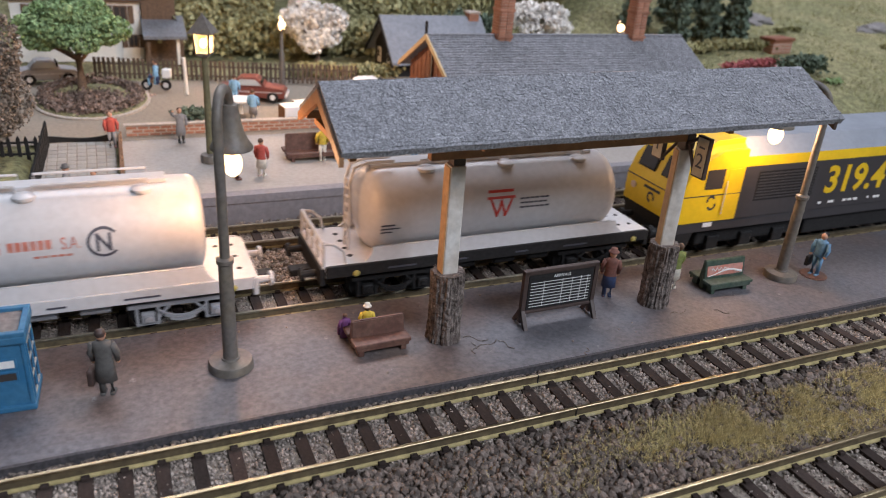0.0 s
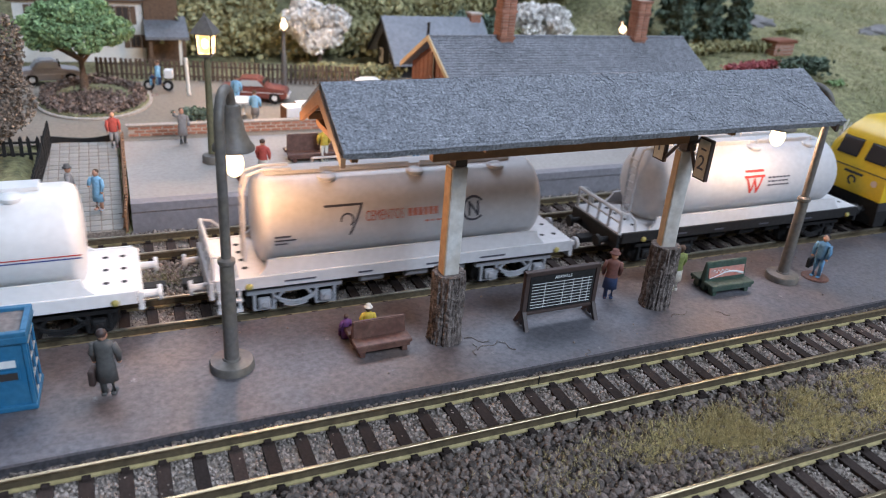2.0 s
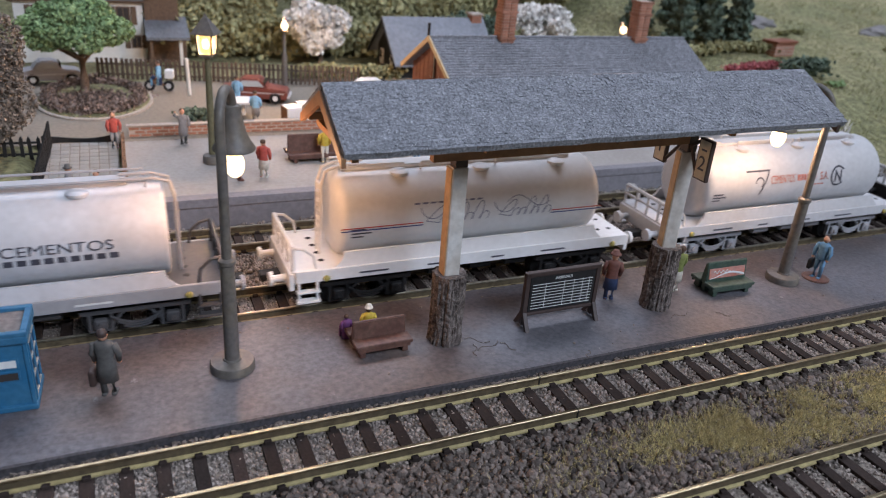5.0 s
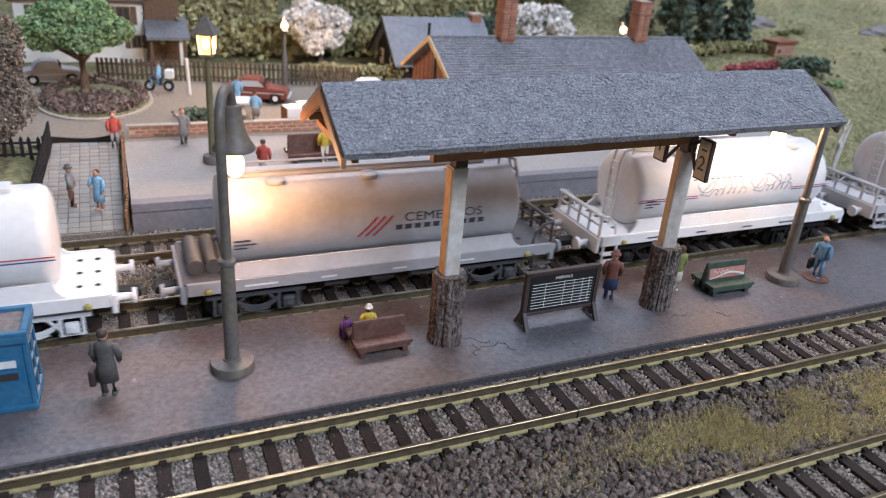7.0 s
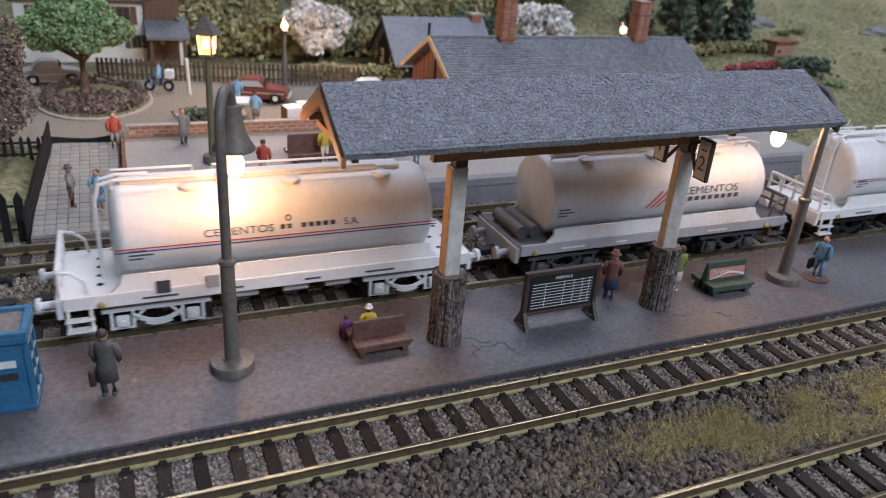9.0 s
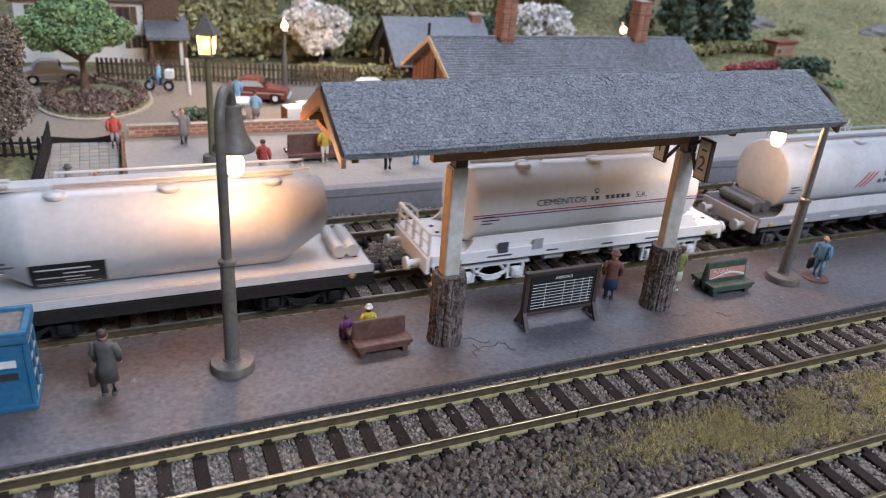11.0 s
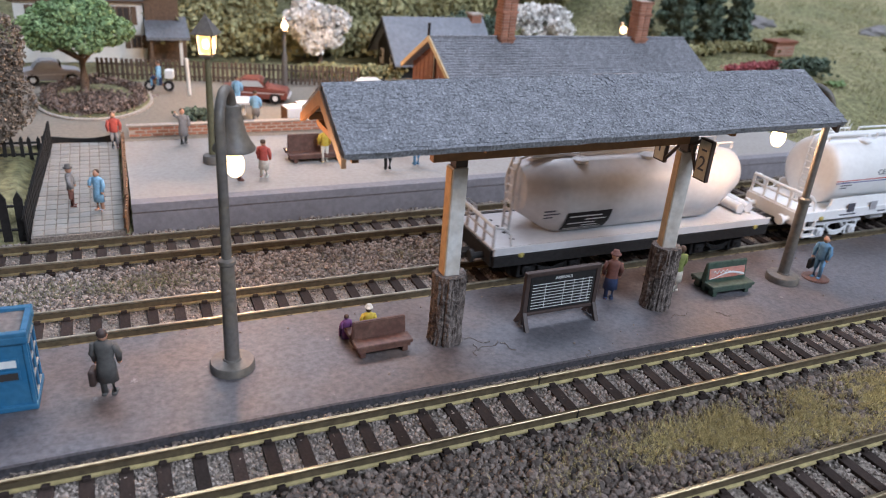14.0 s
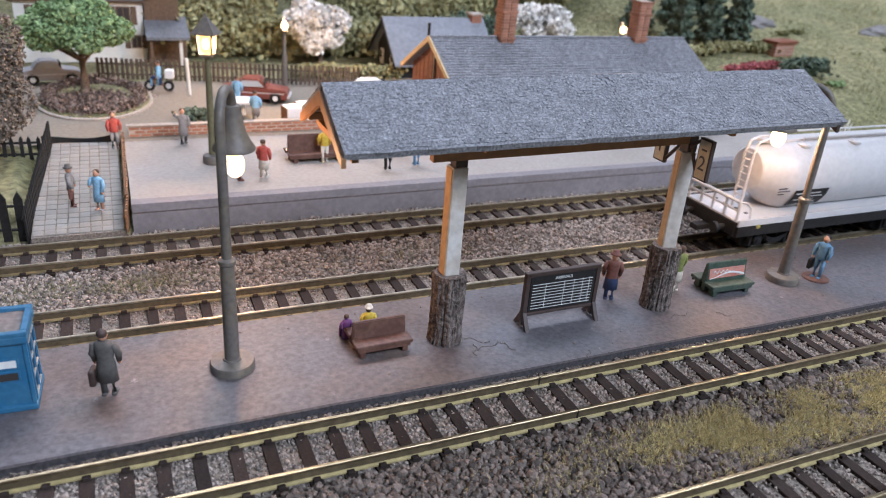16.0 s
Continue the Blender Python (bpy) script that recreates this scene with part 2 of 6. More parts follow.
def sphere(bm, c, r, m=None, u=12, v=8):
    s = bmesh.ops.create_uvsphere(bm, u_segments=u, v_segments=v, radius=1)
    rr = (r, r, r) if not isinstance(r, tuple) else r
    t = Matrix.Translation(c) @ (m if m is not None else Matrix()) @ Matrix.Diagonal((*rr, 1))
    bmesh.ops.transform(bm, matrix=t, verts=s["verts"])
    return bm


def tube(bm, pts, r, n=8):
    """A round bar along a line of points; r is one radius or one for each point."""
    pts = [Vector(p) for p in pts]
    rings = []
    for i, p in enumerate(pts):
        d = (pts[min(i + 1, len(pts) - 1)] - pts[max(i - 1, 0)]).normalized()
        q = d.to_track_quat("Z", "Y")
        rad = r[i] if isinstance(r, (list, tuple)) else r
        rings.append([bm.verts.new(p + q @ Vector((rad * math.cos(2 * math.pi * k / n), rad * math.sin(2 * math.pi * k / n), 0))) for k in range(n)])
    for a, b in zip(rings, rings[1:]):
        for k in range(n):
            bm.faces.new((a[k], a[(k + 1) % n], b[(k + 1) % n], b[k]))
    bm.faces.new(rings[0][::-1]), bm.faces.new(rings[-1])
    return bm


def prism(bm, outline, y0, y1, axis="y", m=None):
    """An outline in the (x, z) plane pushed from y0 to y1 (axis 'x': outline in (y, z))."""
    def put(a, b, c):
        v = Vector((a, c, b)) if axis == "y" else Vector((c, a, b))
        return bm.verts.new(m @ v if m is not None else v)
    f = [put(a, b, y0) for a, b in outline]
    g = [put(a, b, y1) for a, b in outline]
    n = len(f)
    bm.faces.new(f), bm.faces.new(g[::-1])
    for i in range(n):
        bm.faces.new((f[i], g[i], g[(i + 1) % n], f[(i + 1) % n]))
    bmesh.ops.recalc_face_normals(bm, faces=bm.faces[:])
    return bm


def text(name, body, size, material, parent, m, label="", depth=0.05, bold=0.0):
    """Lettering as a mesh under a thing; m is its pose in millimetres."""
    cu = bpy.data.curves.new(name, "FONT")
    cu.body, cu.size, cu.extrude, cu.offset, cu.align_x, cu.align_y = body, size, depth, bold, "CENTER", "CENTER"
    tmp = bpy.data.objects.new(name, cu)
    me = bpy.data.meshes.new_from_object(tmp)
    bpy.data.objects.remove(tmp)
    me.transform(Matrix.Scale(M, 4) @ m)
    me.materials.clear()
    me.materials.append(material)
    ob = new(name, me)
    ob.parent = parent
    if label:
        ob["label"] = label
    return ob


rng = random.Random(7)


def clumps(rs, spots, size, jag=0.35):
    """Verts and faces of many small leaf clumps: bent little blades round the given spots."""
    vs, fs = [], []
    for (x, y, z) in spots:
        s = size * rs.uniform(0.6, 1.4)
        n = Vector((rs.gauss(0, 1), rs.gauss(0, 1), rs.gauss(0.4, 1))).normalized()
        q = n.to_track_quat("Z", "Y")
        k = len(vs)
        for j in range(5):
            a = 2 * math.pi * j / 5 + rs.uniform(-0.4, 0.4)
            p = q @ Vector((s * math.cos(a) * rs.uniform(0.6, 1.1), s * math.sin(a) * rs.uniform(0.6, 1.1), s * rs.uniform(-jag, jag)))
            vs.append((x + p.x, y + p.y, z + p.z))
        c = q @ Vector((0, 0, s * 0.5))
        vs.append((x + c.x, y + c.y, z + c.z))
        for j in range(5):
            fs.append((k + j, k + (j + 1) % 5, k + 5))
    return vs, fs

# ---- the setting ----
PZ = 0.8      # island platform
FZ = 9.5      # far platform and village
YA, YB, YC, YD = 146.1, 223.8, 277.4, 93.4


def smooth(a, b, v):
    t = min(1, max(0, (v - a) / (b - a)))
    return t * t * (3 - 2 * t)


def ground_z(x, y):
    if y < 296:
        return -4.8
    lift = smooth(296, 318, y) if x < 0 else smooth(300, 304, y)
    if -39 < x < 2 and y < 384:
        return -2.2 + (FZ - 0.2) * (y - 290.5) / 87.5
    z = -4.2 + (FZ - 0.3 + 4.2) * lift
    if x > 300:
        z = -4.2 + (FZ + 4) * smooth(296, 380, y) * 1.0
    hill = smooth(330, 480, x + 0.15 * (y - 400)) * max(0, y - 320) * 0.17
    back = smooth(600, 760, y) * 22
    return z + hill + back + 2.5 * noise.noise((x * 0.012, y * 0.012, 3)) * smooth(480, 640, y + 0.3 * max(0, x - 200))


def build_ground():
    xs = [-820, -740, -660, -580, -500] + [-420 + 7 * i for i in range(185)] + [930, 1010, 1090, 1170, 1250, 1340]
    ys = [-260, -100, 0, 60, 120, 200, 260] + [288 + 6 * i for i in range(95)]
    vs = [(x, y, ground_z(x, y)) for y in ys for x in xs]
    n = len(xs)
    fs = [(j * n + i, j * n + i + 1, (j + 1) * n + i + 1, (j + 1) * n + i) for j in range(len(ys) - 1) for i in range(n - 1)]
    ob = mesh_of("ground", vs, fs, LAWN)
    for p in ob.data.polygons:
        p.use_smooth = True
    tagged(ob, "flock-covered scenery base with soft green and ochre grass", "ground", kind="structure")


build_ground()
ob = part("layout_table", B(-825, 1345, -265, 862, -60, -5.0), BOARD)
tagged(ob, "deep plain board that carries the model scenery", "table", kind="structure")
for x in (-760, 260, 1280):
    for y in (-200, 800):
        tagged(part("table_trestle", B(x - 30, x + 30, y - 30, y + 30, -950, -60, 3), BOARD), "square wooden leg under the layout board", "table leg", kind="structure")
ob = part("trackbed", B(-820, 1340, 40, 296, -4.75, -4.35), SAND)
tagged(ob, "grit-covered brown trackbed under all the rails", "trackbed", kind="structure")


def build_room():
    for n, a in (("wall_north", (-2.6, 2.8, 2.4, 2.5, -0.95, 2.0)), ("wall_south", (-2.6, 2.8, -2.5, -2.4, -0.95, 2.0)),
                 ("wall_west", (-2.6, -2.5, -2.4, 2.4, -0.95, 2.0)), ("wall_east", (2.7, 2.8, -2.4, 2.4, -0.95, 2.0)),
                 ("floor", (-2.6, 2.8, -2.5, 2.5, -1.0, -0.95)), ("ceiling", (-2.6, 2.8, -2.5, 2.5, 2.0, 2.05))):
        tagged(part(n, B(*[1000 * v for v in a]), WALLP), "plain grey painted hall surface", n.split("_")[0], kind="structure")


build_room()


def build_backdrop():
    bm = bmesh.new()
    n = 60
    for i in range(n):
        x0, x1 = -820 + 2160 * i / n, -820 + 2160 * (i + 1) / n
        bm.faces.new([bm.verts.new(p) for p in ((x0, 858, -4), (x1, 858, -4), (x1, 858, 320), (x0, 858, 320))])
    ob = part("backdrop", bm, SKYP)
    tagged(ob, "painted hazy grey-blue sky behind the scenery", "backdrop", kind="structure")
    for k, (zb, amp, col) in enumerate(((70, 26, (0.24, 0.27, 0.14)), (48, 20, (0.17, 0.20, 0.07)))):
        bm = bmesh.new()
        row = []
        for i in range(121):
            x = -820 + 2160 * i / 120
            z = zb + amp * noise.noise((x * 0.006, k * 5, 1)) + 5 * noise.noise((x * 0.03, k, 2))
            row.append((bm.verts.new((x, 852 - 5 * k, 0)), bm.verts.new((x, 852 - 5 * k, z))))
        for (a, b), (c, d) in zip(row, row[1:]):
            bm.faces.new((a, c, d, b))
        ob = part("backdrop_hills", bm, mat("painted_hills", col, 0.95, 0.3, 60, 0, stain_scale=14))
        tagged(ob, "painted soft green hills of the background", "backdrop", kind="structure")


build_backdrop()

# ---- tracks ----


def build_track(name, y, x0, x1, pitch, off, label, head_col):
    tr = thing(name, 0, y, 0, 0, label, "railway track", "railway tracks")
    for s in (-1, 1):
        yy = s * 8.6
        bm = bmesh.new()
        prism(bm, [(yy - 1.1, -3.3), (yy + 1.1, -3.3), (yy + 1.1, -2.85), (yy + 0.45, -2.6), (yy - 0.45, -2.6), (yy - 1.1, -2.85)], x0, x1, "x")
        foot = part("rail", bm, FOOT if head_col is RAIL else OLDFOOT, tr)
        part("rail_web", prism(bmesh.new(), [(yy - 0.34, -2.65), (yy + 0.34, -2.65), (yy + 0.26, -0.7), (yy - 0.26, -0.7)], x0, x1, "x"), RAILWEB, foot)
        part("rail_head", prism(bmesh.new(), [(yy - 0.32, -0.72), (yy + 0.32, -0.72), (yy + 0.5, -0.6), (yy + 0.5, -0.12), (yy + 0.36, 0), (yy - 0.36, 0), (yy - 0.5, -0.12), (yy - 0.5, -0.6)], x0, x1, "x"), head_col, foot)
    bm = bmesh.new()
    box(bm, -1.7, 1.7, -11.4, 11.4, -4.6, -3.32, 0.15)
    for s in (-1, 1):
        for e in (-1, 1):
            c = s * 8.6 + e * 1.35
            box(bm, -0.95, 0.95, c - 0.6, c + 0.6, -3.4, -2.45, 0.15)
    first = part("sleeper", bm, SLEEPER, tr)
    i0, i1 = math.ceil((x0 - off) / pitch), math.floor((x1 - off) / pitch)
    for k, i in enumerate(range(i0, i1 + 1)):
        ob = first
        if k:
            ob = new("sleeper", first.data)
            ob.parent = tr
        ob.location = ((i * pitch + off + rng.uniform(-0.15, 0.15)) * M, 0, 0)
        ob.rotation_euler.z = rng.uniform(-0.008, 0.008)
    return tr


front = build_track("railway_track", YA, -400, 860, 8.41, 0.9, "brass-railed miniature track with brown sleepers before the platform", RAIL)
for s, x in ((-1, 108.5), (1, 106.0)):
    # a soldered rail joint: a narrow gap bridged by a pale plate
    yy = s * 8.6
    jt = part("rail_joint", B(x - 6, x + 6, yy - 1.3, yy + 1.3, -3.2, -2.75, 0.1), JOINT, front, "pale metal rail joiner")
    part("joint_gap", B(x - 0.18, x + 0.18, yy - 0.56, yy + 0.56, -2.7, 0.04), BLACKP, jt)
build_track("railway_track", YB, -815, 1335, 8.41, 3.0, "dull-railed miniature track carrying the tank train", OLDRAIL)
build_track("railway_track", YC, -400, 1000, 8.41, 5.0, "dull-railed miniature track beside the far platform", OLDRAIL)
build_track("railway_track", YD, -400, 860, 8.41, 2.0, "miniature track with dark sleepers beside flock grass", RAIL)


def stones(name, regions, label, material):
    """Ballast: crushed stones of random size and turn, heaped on the bed. A region: x0, x1, y0, y1, z, count, smallest, largest radius."""
    rs = np.random.RandomState(len(regions) * 13 + int(regions[0][0]) + 500)
    ico = bmesh.new()
    bmesh.ops.create_icosphere(ico, subdivisions=1, radius=1)
    ico.verts.ensure_lookup_table()
    base = np.array([v.co[:] for v in ico.verts])
    tris = np.array([[v.index for v in f.verts] for f in ico.faces])
    ico.free()
    V, F, k = [], [], 0
    for x0, x1, y0, y1, z, n, a, b in regions:
        for _ in range(n):
            r = a + (b - a) * rs.rand() ** 1.6
            sh = base * (1 + rs.uniform(-0.28, 0.28, (12, 1))) * rs.uniform(0.65, 1.2, 3) * r
            q = np.linalg.qr(rs.randn(3, 3))[0]
            V.append(sh @ q + (rs.uniform(x0, x1), rs.uniform(y0, y1), z + rs.uniform(-0.3, 0.5) * r))
            F.append(tris + k)
            k += 12
    V, F = np.concatenate(V) * M, np.concatenate(F)
    me = bpy.data.meshes.new(name)
    me.from_pydata(V.tolist(), [], F.tolist())
    me.materials.append(material)
    tagged(new(name, me), label, "ballast", kind="stuff")


stones("ballast", [(0, 330, 104, 134.6, -3.8, 12500, 0.5, 1.3), (-70, 330, 156.0, 157.9, -1.5, 1700, 0.45, 0.9)], "grey-brown crushed stone ballast between the front tracks", STONE)
stones("ballast", [(-60, 330, 136, 156, -4.0, 14000, 0.28, 0.6), (40, 330, 78, 104, -4.0, 5500, 0.28, 0.6)], "fine tan grit between the sleepers of the front tracks", PALESTONE)
stones("ballast", [(-80, 380, 236, 266, -3.7, 15000, 0.4, 0.95), (-80, 430, 289, 295, -3.2, 2600, 0.5, 1.1), (-60, 380, 208.6, 211.5, -2.2, 1300, 0.45, 0.85),
                   (-80, 380, 211, 240, -4.15, 9500, 0.28, 0.55), (-80, 420, 262, 292, -4.15, 8000, 0.28, 0.55)], "grey-brown crushed stone ballast between the rear tracks", PALESTONE)


def tufts(name, spots, label, material, h=1.6, w=0.12):
    """Static grass: many thin blades."""
    vs, fs = [], []
    for x, y, z in spots:
        for _ in range(4):
            a, l = rng.uniform(0, 6.28), h * rng.uniform(0.5, 1.2)
            dx, dy = math.cos(a), math.sin(a)
            k, lean = len(vs), rng.uniform(0.2, 1.3)
            vs += [(x - w * dy, y + w * dx, z), (x + w * dy, y - w * dx, z), (x + dx * l * lean, y + dy * l * lean, z + l)]
            fs.append((k, k + 1, k + 2))
    tagged(mesh_of(name, vs, fs, material), label, "grass", kind="stuff")


def patch(n, cx, cy, rx, ry, z, cut=0.0):
    out = []
    while len(out) < n:
        x, y = rng.gauss(cx, rx), rng.gauss(cy, ry)
        if noise.noise((x * 0.05, y * 0.07, 8)) + 0.4 * noise.noise((x * 0.3, y * 0.3, 3)) + rng.gauss(0, 0.22) > cut:
            out.append((x, y, z))
    return out


tufts("grass", [p for p in patch(11500, 180, 118, 36, 6.2, -3.2, 0.02) if 104 < p[1] < 130 and p[0] < 330], "yellow-green tufts of flock grass among the ballast", GRASSY, 1.7, 0.06)
tufts("grass", [p for p in patch(1300, -10, 250, 24, 5, -3.1, -0.1) if 241 < p[1] < 262] + [p for p in patch(450, 110, 250, 22, 4, -3.1) if 241 < p[1] < 262], "sparse green flock grass between the rear tracks", PALEGRASS, 1.0, 0.07)

# ---- island platform ----
edge = [(x, 158.2 + 0.25 * math.sin(x * 0.05) + 0.3 * noise.noise((x * 0.08, 0, 0))) for x in range(-396, 860, 8)]
bm = bmesh.new()
prof = edge + [(x, 208.3 + 0.3 * noise.noise((x * 0.06, 7, 0))) for x in range(856, -397, -8)]
lo, hi = [bm.verts.new((x, y, -4.0)) for x, y in prof], [bm.verts.new((x, y, PZ)) for x, y in prof]
bm.faces.new(hi)
for i in range(len(prof)):
    j = (i + 1) % len(prof)
    bm.faces.new((lo[i], lo[j], hi[j], hi[i]))
plat = tagged(part("platform", bm, PLAT), "grey painted island platform with rusty scuffs", "platform", kind="structure")
bm = bmesh.new()
for (xa, ya), (xb, yb) in zip(edge, edge[1:]):
    vs = [bm.verts.new(p) for p in ((xa, ya - 0.5, -3.9), (xb, yb - 0.5, -3.9), (xb, yb - 0.5, PZ + 0.15), (xa, ya - 0.5, PZ + 0.15), (xb, yb + 0.5, PZ + 0.15), (xa, ya + 0.5, PZ + 0.15))]
    bm.faces.new(vs[:4]), bm.faces.new((vs[3], vs[2], vs[4], vs[5]))
tagged(part("platform_edge", bm, PLATEDGE), "dark worn edging strip of the platform", "edging", kind="structure")

# ---- platform canopy ----


def build_canopy():
    c = thing("platform_canopy", 0, 0, 0, 0, "grey shingled gable canopy on two pale posts with log feet", "canopy")
    x0, x1, yr, zr = 46.5, 208.6, 180.0, 82.4
    for s, ye in ((-1, 158.6), (1, 201.2)):
        bm = bmesh.new()
        ze = 70.6
        nx, ny = 70, 14
        d = Vector((0, ye - yr, ze - zr)).normalized()
        nrm = Vector((0, -d.z, d.y)) if s > 0 else Vector((0, d.z, -d.y))
        if nrm.z < 0:
            nrm = -nrm
        grid = []
        for j in range(ny + 1):
            row = []
            for i in range(nx + 1):
                x = x0 + (x1 - x0) * i / nx
                y = yr + (ye - yr) * j / ny
                z = zr + (ze - zr) * j / ny
                w = 0.35 * noise.noise((x * 0.15, y * 0.15, 2))
                row.append(bm.verts.new(Vector((x, y, z)) + nrm * w))
            grid.append(row)
        for j in range(ny):
            for i in range(nx):
                bm.faces.new((grid[j][i], grid[j][i + 1], grid[j + 1][i + 1], grid[j + 1][i]))
        g = bmesh.ops.extrude_face_region(bm, geom=bm.faces[:])
        bmesh.ops.translate(bm, vec=-nrm * 2.0, verts=[v for v in g["geom"] if isinstance(v, bmesh.types.BMVert)])
        bmesh.ops.recalc_face_normals(bm, faces=bm.faces[:])
        roof = part("roof_slope", bm, SHINGLE, c)
        # rows of torn shingles lying on the slope
        vs, fs = [], []
        for j in range(20):
            for i in range(74):
                if rng.random() < 0.02:
                    continue
                u = (i + 0.5 * (j % 2) + rng.uniform(-0.12, 0.12)) / 74.5
                t = (j + rng.uniform(-0.05, 0.05)) / 20
                p = Vector((x0 + (x1 - x0) * u, yr + (ye - yr) * t, zr + (ze - zr) * t)) + nrm * (0.12 + 0.35 * noise.noise(((x0 + (x1 - x0) * u) * 0.15, (yr + (ye - yr) * t) * 0.15, 2)))
                w, l = rng.uniform(2.1, 2.5), rng.uniform(1.35, 1.6)
                k = len(vs)
                up = nrm * rng.uniform(0.0, 0.045)
                a, b2 = p, p + d * l
                if b2.y < 158.4:
                    continue
                vs += [tuple(a), tuple(a + Vector((min(w, x1 - a.x), 0, 0))), tuple(b2 + Vector((min(w, x1 - a.x), 0, 0)) + up), tuple(b2 + up)]
                vs += [tuple(Vector(q) - nrm * 0.3) for q in vs[k:k + 4]]
                fs += [(k, k + 1, k + 2, k + 3), (k + 3, k + 2, k + 6, k + 7), (k, k + 3, k + 7, k + 4), (k + 1, k + 5, k + 6, k + 2)]
        sh = mesh_of("shingles", vs, fs, SHINGLE, roof)
        sh["kind"] = "stuff"
        # fibres caught on the felt
        vs, fs = [], []
        for _ in range(6500 if s < 0 else 700):
            u, t, a, l = rng.random() ** 0.7, rng.random(), rng.uniform(0, 6.3), rng.uniform(0.3, 1.3)
            p = Vector((x0 + 1 + (x1 - x0 - 3) * u, yr + (ye - yr) * t, zr + (ze - zr) * t)) + nrm * (0.25 + 0.35 * noise.noise(((x0 + 1 + (x1 - x0 - 3) * u) * 0.15, (yr + (ye - yr) * t) * 0.15, 2)))
            q = p + Vector((math.cos(a) * l, 0, 0)) + d * math.sin(a) * l + nrm * rng.uniform(-0.1, 0.4)
            k = len(vs)
            vs += [tuple(p), tuple(q), tuple(q + nrm * 0.05 + d * 0.085), tuple(p + nrm * 0.05 + d * 0.085)]
            fs.append((k, k + 1, k + 2, k + 3))
        fb = mesh_of("fibre_dust", vs, fs, FIBRE, roof)
        fb["kind"] = "stuff"
    # gable boards and truss
    for x in (x0 - 0.6, x1 - 3):
        for ye in (159.2, 200.6):
            sgn = -1 if ye < yr else 1
            bm = bmesh.new()
            prism(bm, [(yr, zr - 1.9), (yr, zr - 5.4), (ye, 67.0), (ye, 69.4)], x, x + 1.2, "x")
            part("gable_board", bm, WOOD if x < 100 else DARKBROWN, c)
    for x in (x0 + 4, 86.3, 127, 167.8):
        part("truss_tie", B(x - 0.9, x + 0.9, 163, 197, 66.8, 68.6, 0.2), WOOD, c)
    part("beam", B(x0 + 31, 166.0, 178.6, 181.4, 59.8, 63.2, 0.2), WOOD, c)
    for y in (164.5, 195.5):
        part("purlin", B(x0 + 0.5, x1 - 3, y - 0.8, y + 0.8, 69.2 - abs(y - yr) * 0.02, 70.8, 0.15), WOOD, c)
    # the roof rises slightly along its length
    for ob in [o for o in c.children_recursive if o.type == "MESH"]:
        for v in ob.data.vertices:
            v.co.z += 0.010 * max(0.0, v.co.x - x0 * M)
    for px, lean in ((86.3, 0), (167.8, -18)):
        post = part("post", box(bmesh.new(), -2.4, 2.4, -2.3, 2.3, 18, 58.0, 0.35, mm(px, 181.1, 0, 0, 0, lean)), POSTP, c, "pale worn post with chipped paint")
        # Tan panel over the post's left side; its other sides stay pale
        part("bare_side", box(bmesh.new(), -2.7, -2.38, -2.0, 2.0, 18.4, 57.6, 0.1, mm(px, 181.1, 0, 0, 0, lean)), TANSIDE, post, "tan left side of the post")
        part("post_head", B(px - 1.6, px + 2.2, 179.2, 183.0, 58.0, 63.2, 0.2), DARKBROWN, post)
        bm = bmesh.new()
        rows = []
        for j in range(25):
            z = 0.7 + 23.6 * j / 24
            row = []
            for i in range(72):
                a = 2 * math.pi * i / 72
                r = 5.0 + 0.5 * noise.noise((math.cos(a) * 3, math.sin(a) * 3, z * 0.03 + px)) + 0.65 * noise.noise((math.cos(a) * 13, math.sin(a) * 13, z * 0.1)) + 0.3 * noise.noise((math.cos(a) * 20, math.sin(a) * 20, z * 0.6))
                r *= 1.07 - 0.07 * min(1, j / 4)
                row.append(bm.verts.new((px + 0.3 + r * math.cos(a), 181.1 + r * math.sin(a), z)))
            rows.append(row)
        for a, b in zip(rows, rows[1:]):
            for i in range(72):
                bm.faces.new((a[i], a[(i + 1) % 72], b[(i + 1) % 72], b[i]))
        bm.faces.new(rows[-1])
        part("log_foot", bm, BARK, c, "rough bark-covered log foot")
    # track number boards on V-shaped brackets
    for y, num, sg in ((172.2, "2", -1), (192.6, "1", 1)):
        x = 167.4
        bd = part("number_board", B(x - 0.7, x + 0.7, y - 2.9, y + 2.9, 51.0, 64.4, 0.2), DARKBROWN, c, "dark framed board with a track number")
        part("number_panel", B(x - 0.85, x - 0.7, y - 2.3, y + 2.3, 51.6, 63.8), CREAM, bd)
        text("numeral", num, 6.6, INK, bd, mm(x - 0.95, y, 56.4, 90, 0, -90))
        part("bar", B(x - 0.92, x - 0.84, y - 1.2, y + 1.2, 60.6, 61.2), INK, bd)
        bm = bmesh.new()
        ye = y - sg * 2.6
        tube(bm, [(x, 181 + sg * 2, 60.5), (x, ye, 52.5)], 0.6, 6), tube(bm, [(x, 181 + sg * 2, 60.5), (x, ye, 63.4)], 0.6, 6)
        part("bracket", bm, DARKBROWN, c)


FIBRE = mat("pale_fibre", (0.66, 0.67, 0.69), 0.9, 0.2, 900, 0)
CREAM = mat("cream_panel", (0.60, 0.52, 0.38), 0.6, 0.1, 700, 0)
build_canopy()

# ---- street lamps ----


